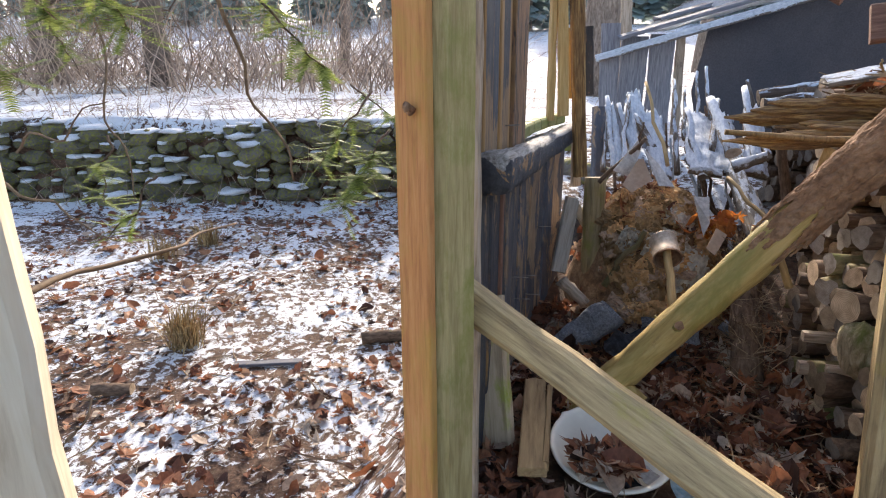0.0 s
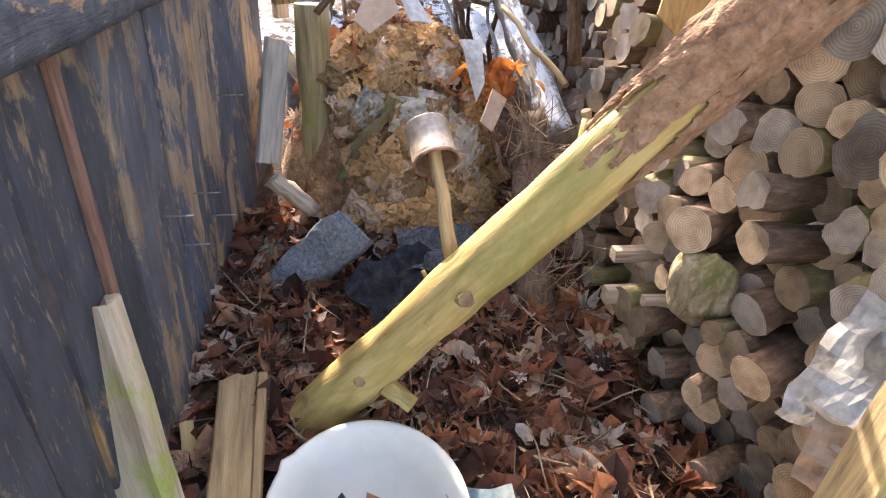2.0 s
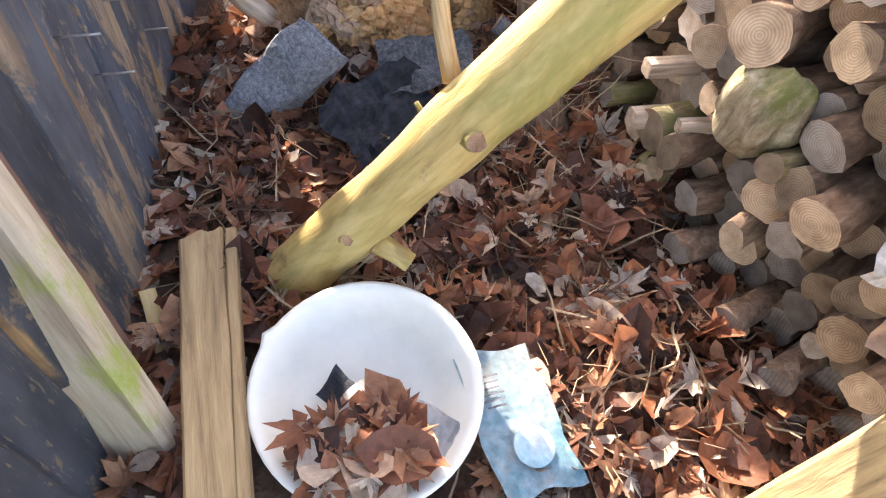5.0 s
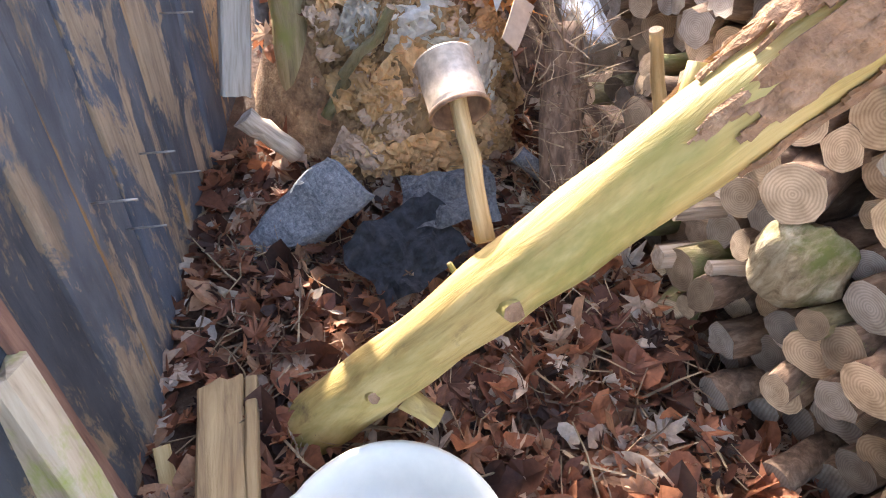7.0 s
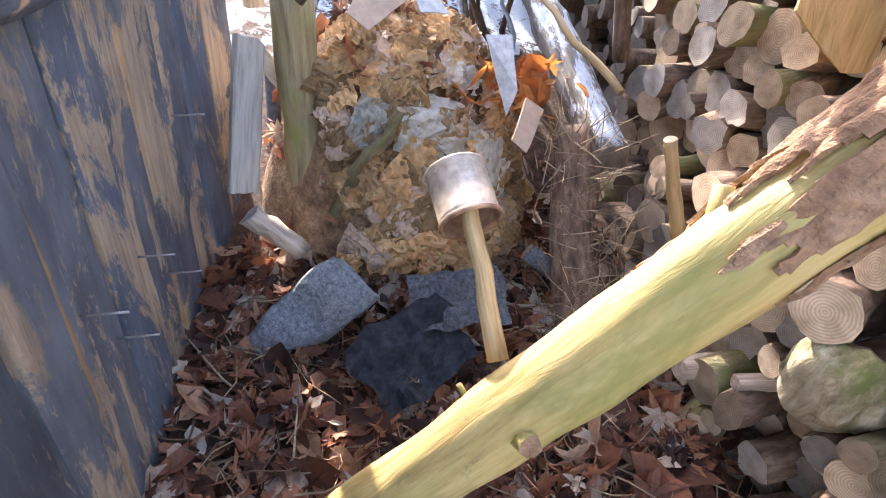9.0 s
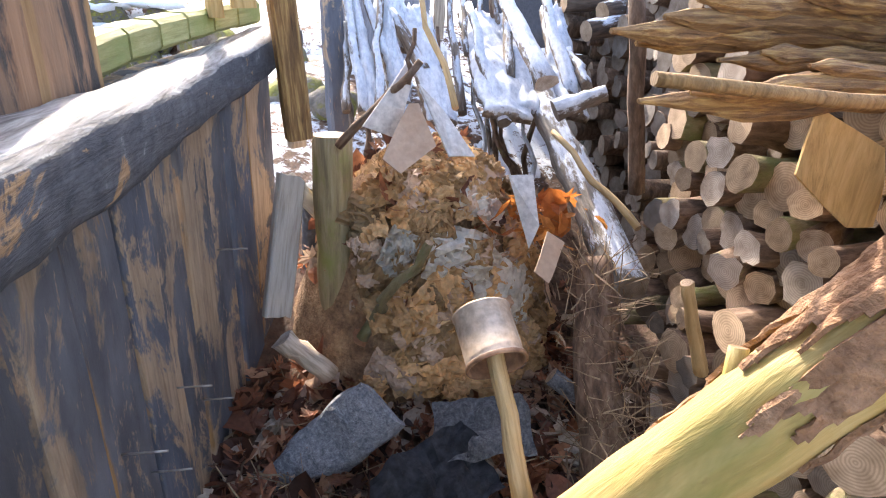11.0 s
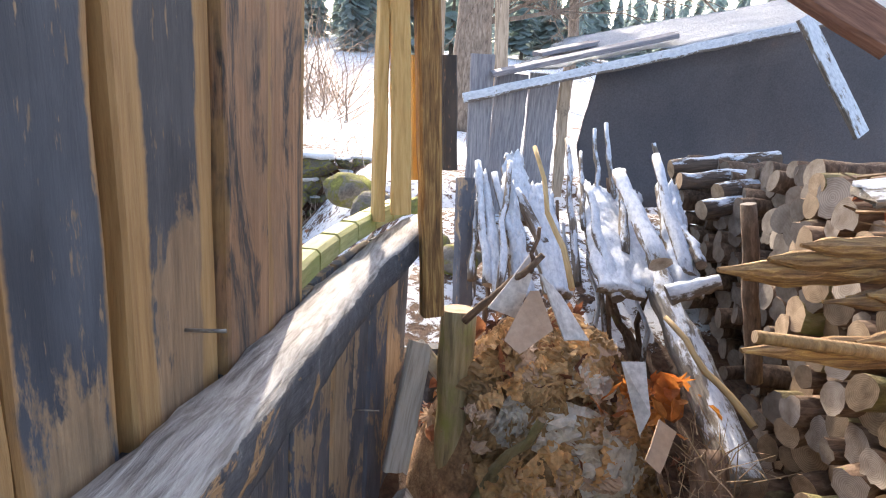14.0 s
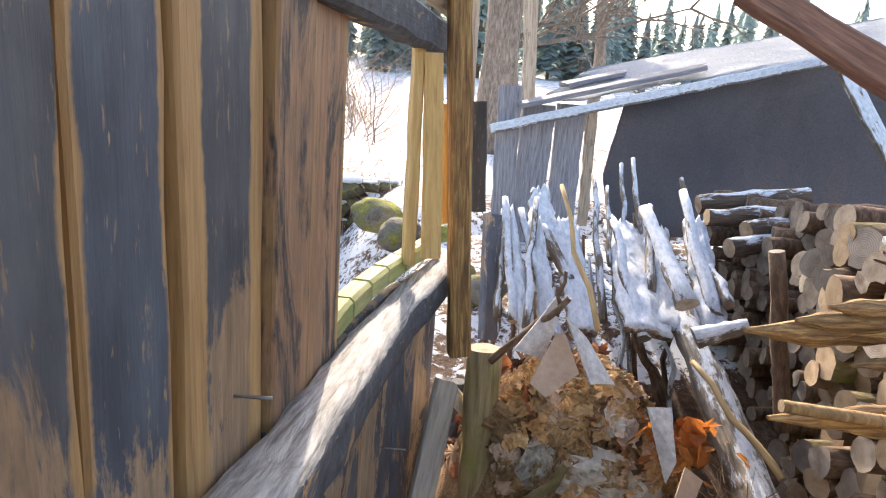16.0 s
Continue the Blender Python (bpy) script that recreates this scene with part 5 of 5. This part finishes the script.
# ---- tar-paper shed at the back ----
def back_shed():
    t = tagged(empty("tar_paper_shed"), "low shed of grey boards and black tar paper, snowy roof", "shed")
    P = lambda x, z, y=4.95: Vector((x, y, z))
    bm = bmesh.new()
    quad = [(2.161, 4.950, 1.777), (2.070, 4.950, 1.303), (2.161, 4.950, 0.876), (4.663, 4.600, 1.057), (3.995, 4.600, 2.292)]
    vs = [bm.verts.new(p) for p in quad]
    bmesh.ops.triangulate(bm, faces=[bm.faces.new(vs)])
    bmesh.ops.subdivide_edges(bm, edges=bm.edges[:], cuts=6, use_grid_fill=True)
    for v in bm.verts:
        v.co.y += 0.05 * noise.noise(v.co * 1.7)
        v.co.x += 0.02 * noise.noise(v.co * 8) if v.co.x < 2.3 else 0
    bmesh.ops.solidify(bm, geom=bm.faces[:], thickness=0.012)
    part("tar_paper", bm, FELT, t, "black sagging tar paper", True)
    for a, b, w, mt in [((1.382, 4.900, 0.775), (1.342, 4.900, 1.822), 0.15, GREYBOARD), ((1.552, 4.950, 0.810), (1.565, 4.950, 1.727), 0.22, GREYBOARD), ((1.814, 5.000, 0.811), (1.803, 5.000, 1.748), 0.2, GREYBOARD), ((1.985, 5.000, 0.939), (1.951, 5.000, 1.724), 0.07, PALE), ((1.548, 5.100, 1.448), (1.455, 5.100, 2.779), 0.09, PALE)]:
        board("wall_board", a, b, w, 0.03, (1, 0, 0), mt, t, wob=0.012)
    board("eave_batten", (1.228, 4.850, 1.549), (3.617, 4.550, 2.222), 0.06, 0.05, (0, 0.2, 1), SNOWROOF, t, segs=20, wob=0.01)
    a, b, c, d = [Vector(p) for p in ((1.438, 4.900, 1.691), (4.072, 4.600, 2.327), (5.343, 5.600, 2.856), (2.352, 6.000, 2.123))]
    bm = bmesh.new()
    n = 14
    g = [[bm.verts.new(a.lerp(b, i / n).lerp(d.lerp(c, i / n), j / n) + Vector((0, 0, 0.03 * noise.noise((i * 0.7, j * 0.7, 0))))) for j in range(n + 1)] for i in range(n + 1)]
    for i in range(n):
        for j in range(n):
            bm.faces.new((g[i][j], g[i + 1][j], g[i + 1][j + 1], g[i][j + 1]))
    bmesh.ops.solidify(bm, geom=bm.faces[:], thickness=0.05)
    part("roof", bm, SNOWROOF, t, "roof boards under thin snow", True)
    for k, (p, q) in enumerate([((1.402, 4.850, 1.708), (2.665, 4.900, 2.061)), ((1.817, 5.200, 1.887), (2.318, 5.400, 2.022))]):
        board("roof_board", p, q, 0.10, 0.03, (0, 1, 0.2), GREYBOARD, t, wob=0.015, ragged=0.04)
    board("corner_strip", (3.544, 4.200, 1.500), (3.152, 4.400, 2.154), 0.14, 0.03, (1, 0.2, 0), SNOWLOG, t, wob=0.01)
    board("far_wall", (5.729, 5.400, 0.890), (5.177, 5.400, 2.589), 1.6, 0.03, (1, 0, 0), REDBEAM, t)


back_shed()

# ---- litter on the floor ----
rnd = random.Random(31)
spots = []
while len(spots) < 3600:
    x, y = rnd.uniform(0.1, 1.45), rnd.uniform(0.9, 2.75)
    if (wall_at(0, 0) - Vector((x, y, 0))).dot(Vector((0.958, -0.288, 0))) < 0.05 and (x - 0.547) ** 2 + (y - 1.612) ** 2 > 0.056:
        spots.append((x, y, floor_height(x, y)))
scatter_leaves("leaf_litter", spots, 0.042, LEAF, "thick litter of brown maple leaves on the floor", 32, 32, 0.04)
# leaves on the heap that carry the sunlit glow as colour
scatter_leaves("bright_leaves", [(rnd.gauss(1.30, 0.06), rnd.gauss(2.62, 0.06), 0.70 + rnd.uniform(-0.03, 0.05)) for _ in range(40)], 0.04, LEAFLIT, "orange dead leaves on the heap, sunlit glow in their colour", 33, 45, 0.02)
spots = [(x, y, floor_height(x, y) + heap_height(x, y)) for x, y in ((rnd.uniform(0.7, 1.65), rnd.uniform(2.35, 3.1)) for _ in range(260))]
scatter_leaves("heap_leaves", spots, 0.038, LEAF, "brown dead leaves over the compost heap", 34, 40, 0.04)
spots = [(x, y, floor_height(x, y) + 0.02) for x, y in ((rnd.uniform(0.35, 1.3), rnd.uniform(1.2, 2.6)) for _ in range(560)) if (x - 0.547) ** 2 + (y - 1.612) ** 2 > 0.06]
thing("floor_twigs", sticks_bm(spots, 0.16, 0.0032, 35, 12), TWIG, "thin dry twigs and straws among the leaves", "twigs", kind="stuff")
spots = []
while len(spots) < 2400:
    x, y = rnd.uniform(-4.5, 0.3), rnd.uniform(1.2, 7.2) ** 1.0
    if x < 0.0 + 0.3 * (y - 1.5) - 0.08 and noise.noise((x * 1.3, y * 1.3, 9)) > -0.25 - 0.03 * y + 0.1:
        spots.append((x, y, floor_height(x, y)))
for _ in range(260):
    x, y = rnd.uniform(-1.7, -0.1), rnd.uniform(1.5, 3.3)
    if x < 0.3 * (y - 1.5) - 0.1:
        spots.append((x, y, floor_height(x, y)))
scatter_leaves("snow_leaves", spots, 0.045, LEAF, "brown dead leaves scattered over the snow", 36, 22, 0.015)
spots = [(x, y, floor_height(x, y)) for x, y in ((rnd.uniform(-4, -0.2), rnd.uniform(1.8, 7)) for _ in range(260))]
thing("ground_twigs", sticks_bm(spots, 0.3, 0.005, 37, 8), TWIG, "fallen twigs lying on the snow", "twigs", kind="stuff")


# ---- dry stone wall, field, trees ----
def stone_wall():
    t = tagged(empty("stone_wall"), "low dry stone wall, mossy and capped with snow", "wall", kind="structure")
    r = random.Random(41)
    shapes = [finish("stone", stone_bm((1, 0.9, 0.75), 50 + k, 2, 0.6), STONE, False) for k in range(9)]
    caps = [finish("snow_cap", stone_bm((1, 0.9, 0.3), 80 + k, 2, 0.75), SNOW, True) for k in range(4)]
    for row in range(6):
        x = -8.0
        while x < 0.9:
            s = r.choice([0.08, 0.11, 0.14, 0.2]) * r.uniform(0.8, 1.2)
            x += s * 0.95
            y = 7.16 + 0.05 * row + r.uniform(-0.06, 0.06) + 0.12 * noise.noise((x * 0.9, 0, 2))
            z = -0.05 + row * 0.168 + r.uniform(-0.05, 0.05) + 0.16 * noise.noise((x * 0.4, 0, 5))
            ob = new("stone", r.choice(shapes))
            ob.parent = t
            ob.matrix_world = pose(x, y, z, r.uniform(-20, 20), r.uniform(-20, 20), r.uniform(0, 360)) @ Matrix.Diagonal((s, s, s * r.uniform(0.7, 1), 1))
            if r.random() < (0.97 if row > 4 else 0.5):
                c = new("snow_cap", r.choice(caps))
                c.parent = t
                c.matrix_world = pose(x, y, z + s * 0.55, 0, 0, r.uniform(0, 360)) @ Matrix.Diagonal((s * 0.95, s * 0.95, s * 0.8, 1))
            x += s * 0.9


stone_wall()
for k, (p, s) in enumerate([((0.75, 5.2, 0.78), 0.17), ((1.0, 5.0, 0.8), 0.14), ((0.95, 4.3, 0.72), 0.15), ((0.62, 5.9, 0.8), 0.2), ((1.05, 4.0, 0.74), 0.12)]):
    ob = thing("field_stone", stone_bm((s, s * 0.9, s * 0.7), 120 + k, 3), STONE, "mossy field stone with snow beside the shed", "stone", smooth=True)
    ob.location = p


def bare_tree(x, y, r0, h, seed, lean=0.0, n_br=16):
    t = tagged(empty("bare_tree"), "bare leafless tree with rough brown bark", "tree", "bare trees")
    rr = random.Random(seed)
    z = floor_height(x, y) - 0.1
    pts = limb((x, y, z), (x + lean * h, y, z + h), 12, 0.25, seed)
    part("trunk", tube_bm(pts, [r0 * (1 - 0.8 * i / 12) + 0.1 * r0 * (i == 0) for i in range(13)], 12, 0.25, seed), [BARKTREE, END], t)
    bm = bmesh.new()

    def grow(p, d, L, r, depth):
        q = Vector(p)
        prev = None
        dd = Vector(d)
        for k in range(5):
            a = dd.orthogonal().normalized()
            b = dd.cross(a)
            ring = [bm.verts.new(q + (a * math.cos(w) + b * math.sin(w)) * r * (1 - 0.15 * k)) for w in (0, 1.57, 3.14, 4.71)]
            if prev:
                for j in range(4):
                    bm.faces.new((prev[j], prev[(j + 1) % 4], ring[(j + 1) % 4], ring[j]))
            prev = ring
            if depth and k > 0:
                for _ in range(2):
                    nd = (dd + Vector((rr.gauss(0, 0.6), rr.gauss(0, 0.6), rr.gauss(0.1, 0.5)))).normalized()
                    grow(q, nd, L * rr.uniform(0.35, 0.6), r * 0.45, depth - 1)
            q = q + dd * L / 4
            dd = (dd + Vector((rr.gauss(0, 0.12), rr.gauss(0, 0.12), rr.gauss(0.02, 0.12)))).normalized()
    for i in range(n_br):
        k = rr.uniform(0.18, 1.0)
        p = pts[int(k * 12)]
        a = rr.uniform(0, 6.28)
        grow(p, Vector((math.cos(a), math.sin(a), rr.uniform(0.1, 0.9))).normalized(), h * rr.uniform(0.2, 0.35), r0 * 0.16, 2)
    part("crown", bm, BARKTREE, t, "fine bare branches")


for a in [(-6.4, 13.6, 0.28, 9, 1, 0.0), (-9.2, 14.2, 0.34, 10, 2, -0.06), (-10.8, 13.0, 0.2, 8, 3, 0.05), (2.9, 11.0, 0.34, 11, 4, 0.0), (-3.6, 22.0, 0.2, 10, 5, 0.03), (8.5, 20, 0.22, 10, 6, 0.0), (-13, 20, 0.25, 10, 7, 0.0)]:
    bare_tree(*a)


def brush(name, cx, cy, w, d, n, h, seed, label):
    r = random.Random(seed)
    bm = bmesh.new()
    for _ in range(n):
        x, y = cx + r.uniform(-w, w), cy + r.uniform(-d, d)
        p = Vector((x, y, floor_height(x, y)))
        dd = Vector((r.gauss(0, 0.6), r.gauss(0, 0.5), 1)).normalized()
        L = h * r.uniform(0.4, 1.2)
        prev = None
        rad = max(0.005, 0.012 * r.uniform(0.5, 1.2) * (h / 2))
        for k in range(5):
            ring = [bm.verts.new(p + Vector((math.cos(t), math.sin(t), 0)) * rad * (1 - 0.2 * k)) for t in (0, 2.09, 4.19)]
            if prev:
                for j in range(3):
                    bm.faces.new((prev[j], prev[(j + 1) % 3], ring[(j + 1) % 3], ring[j]))
            prev = ring
            dd = (dd + Vector((r.gauss(0, 0.4), r.gauss(0, 0.4), -0.05))).normalized()
            p = p + dd * L / 4
    return thing(name, bm, BRUSH, label, "brush", kind="stuff")


brush("far_brush", -7, 15, 8, 4, 1900, 3.0, 51, "dense bare brown brushwood behind the stone wall")
brush("field_brush", 4, 16, 9, 7, 1500, 0.7, 52, "dry brown weeds in the snowy field")
brush("near_brush", -2.2, 7.4, 3.2, 0.45, 420, 0.7, 53, "dry weeds hanging over the stone wall")


def grass_tuft(x, y, n, h, seed):
    r = random.Random(seed)
    bm = bmesh.new()
    z = floor_height(x, y)
    for _ in range(n):
        a, s = r.uniform(0, 6.28), r.gauss(0, 0.5)
        d = Vector((math.cos(a) * s, math.sin(a) * s, 1)).normalized()
        b = Vector((x + r.gauss(0, 0.05), y + r.gauss(0, 0.05), z))
        L = h * r.uniform(0.4, 1.1)
        q = Vector((math.cos(a + 1.5), math.sin(a + 1.5), 0)) * 0.004
        m1 = b + d * L * 0.6
        e = b + d * L + Vector((d.x, d.y, -0.3)) * L * 0.3
        v = [bm.verts.new(p) for p in (b - q, b + q, m1 + q, m1 - q, e)]
        bm.faces.new((v[0], v[1], v[2], v[3]))
        bm.faces.new((v[3], v[2], v[4]))
    thing("grass_tuft", bm, GRASS, "tuft of dry straw-coloured grass in snow", "grass", kind="stuff")


grass_tuft(*(-1.739, 3.546, -0.380)[:2], 260, 0.34, 61)
grass_tuft(*(-2.377, 5.601, -0.250)[:2], 160, 0.3, 62)
grass_tuft(*(-2.654, 5.210, -0.250)[:2], 90, 0.3, 63)


def spruce_sprig(p0, p1, n, seed, spread=0.24):
    """A thin spruce twig with flat side sprays of needles."""
    t = tagged(empty("spruce_branch"), "thin hanging spruce branch with green needles", "branch", "spruce branches")
    r = random.Random(seed)
    pts = limb(p0, p1, 14, 0.12, seed)
    part("twig", tube_bm(pts, [0.010 - 0.0005 * i for i in range(15)], 6, 0.1, seed), [LOGBARK, LOGBARK], t)
    bm = bmesh.new()
    for _ in range(n):
        k = r.randrange(4, 14)
        c = pts[k].lerp(pts[k + 1], r.random())
        d = Vector((r.gauss(0, 1), r.gauss(0, 1), r.gauss(-0.2, 0.25))).normalized()
        L = spread * r.uniform(0.5, 1.2)
        side = d.cross(Vector((0, 0, 1))).normalized()
        for i in range(16):
            b = c + d * L * i / 16
            for s in (-1, 1):
                e = b + (d * 0.6 + side * s) * 0.034 + Vector((0, 0, r.uniform(-0.003, 0.003)))
                v = [bm.verts.new(q) for q in (b, b + d * 0.011, e)]
                bm.faces.new(v)
    part("needles", bm, NEEDLE, t, "yellow-green needles")


for k, (a, b, n) in enumerate([((-1.052, 3.200, 1.878), (-0.570, 2.900, 1.429), 26), ((-0.382, 4.200, 1.038), (-0.721, 3.900, 0.521), 40), ((-1.763, 3.000, 1.894), (-1.436, 2.800, 1.575), 26), ((-1.984, 2.600, 1.559), (-1.733, 2.400, 1.372), 16), ((-2.421, 4.200, 0.998), (-2.402, 4.000, 0.541), 12), ((-0.777, 5.000, 1.351), (-0.372, 4.600, 1.095), 18), ((-2.3, 3.3, 1.9), (-1.9, 3.1, 1.62), 18), ((-2.9, 4.4, 1.9), (-2.55, 4.2, 1.45), 16), ((-0.55, 4.6, 1.3), (-0.95, 4.4, 0.75), 24), ((-1.95, 3.9, 0.75), (-2.25, 3.7, 0.35), 12)]):
    spruce_sprig(a, b, n * 2, 70 + k)
for k, (a, b, r0) in enumerate([((-1.223, 1.500, 0.765), (-1.106, 3.000, 0.635), 0.008), ((-1.185, 3.200, 1.851), (-0.942, 3.600, 0.767), 0.009), ((-2.332, 3.000, 0.864), (-1.729, 2.900, 0.568), 0.006), ((-2.282, 4.000, 1.843), (-2.182, 4.000, 0.541), 0.007), ((-1.918, 2.501, -0.400), (-1.885, 2.821, -0.300), 0.008), ((-2.582, 3.500, 0.955), (-1.815, 3.200, 1.262), 0.006)]):
    log("hanging_twig", a, b, r0 * 1.4, r0 * 0.6, [TWIG, TWIG], "thin bare hanging twig", "twig", "hanging twigs", bend=0.12, n=14, sides=6)
log("ground_log", (-0.549, 3.553, -0.300), (-0.094, 3.647, -0.280), 0.045, 0.04, [LOGBARK, END], "reddish brown log lying in the snow", "log")
log("ground_log", (-2.040, 2.987, -0.360), (-1.809, 2.987, -0.360), 0.04, 0.04, [LOGBARK, END], "short brown log lying in the snow", "log")
tagged(board("ground_plank", (-1.311, 3.264, -0.340), (-0.888, 3.283, -0.330), 0.06, 0.02, (0, 1, 0), GREYBOARD, segs=6), "grey plank lying on the snow", "board")
ob = thing("snow_block", stone_bm((0.45, 0.4, 0.25), 140, 3), SNOW, "boulder under a cap of snow on the field", "stone", smooth=True)
ob.location = (-4.688, 12.000, 1.021)


# ---- far spruce forest ----
def far_spruce_mesh(seed):
    r = random.Random(seed)
    bm = bmesh.new()
    for i in range(26):
        k = i / 26
        z = 1.0 + 13 * k
        rad = 2.6 * (1 - k) ** 0.85 + 0.15
        for _ in range(9):
            a = r.uniform(0, 6.28)
            L = rad * r.uniform(0.55, 1.1)
            c, s = math.cos(a), math.sin(a)
            w = 0.42 * rad * r.uniform(0.5, 1)
            v = [bm.verts.new(q) for q in ((0, 0, z + 0.5), (c * L * 0.6 - s * w, s * L * 0.6 + c * w, z - 0.1), (c * L, s * L, z - 0.55), (c * L * 0.6 + s * w, s * L * 0.6 - c * w, z - 0.1))]
            bm.faces.new(v)
    return bm


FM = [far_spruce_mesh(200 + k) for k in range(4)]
# Crowns use the needle colour with haze in it; trunks keep plain bark.
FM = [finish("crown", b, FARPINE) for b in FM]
tr = bmesh.new()
bmesh.ops.create_cone(tr, segments=7, radius1=0.22, radius2=0.03, depth=14, cap_ends=True, matrix=Matrix.Translation((0, 0, 7)))
TM = finish("trunk", tr, BARKTREE)
rnd = random.Random(77)
for i in range(240):
    y = rnd.uniform(58, 120)
    x = rnd.uniform(-0.85, 1.1) * y
    t = tagged(empty("spruce_tree", (x, y, floor_height(x, y) - 0.2)), "tall distant spruce on the hillside", "tree", "far spruce forest")
    s = rnd.uniform(0.6, 1.1)
    t.scale = (s, s, s)
    t.rotation_euler = (0, 0, rnd.uniform(0, 6.28))
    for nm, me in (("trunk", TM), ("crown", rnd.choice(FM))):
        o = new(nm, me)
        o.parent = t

# ---- nails in the wall ----
for u, z in ((0.43, 1.22), (0.66, 0.62), (0.74, 0.50), (0.9, 0.55), (1.02, 0.42), (1.2, 0.7)):
    log("nail", wall_at(u, z, -0.02), wall_at(u, z + 0.004, 0.05 if z < 1.2 else 0.03), 0.0022, 0.0022, [METAL, METAL], "bent nail", "", parent=wall_left, bend=0.003, n=3, sides=6)
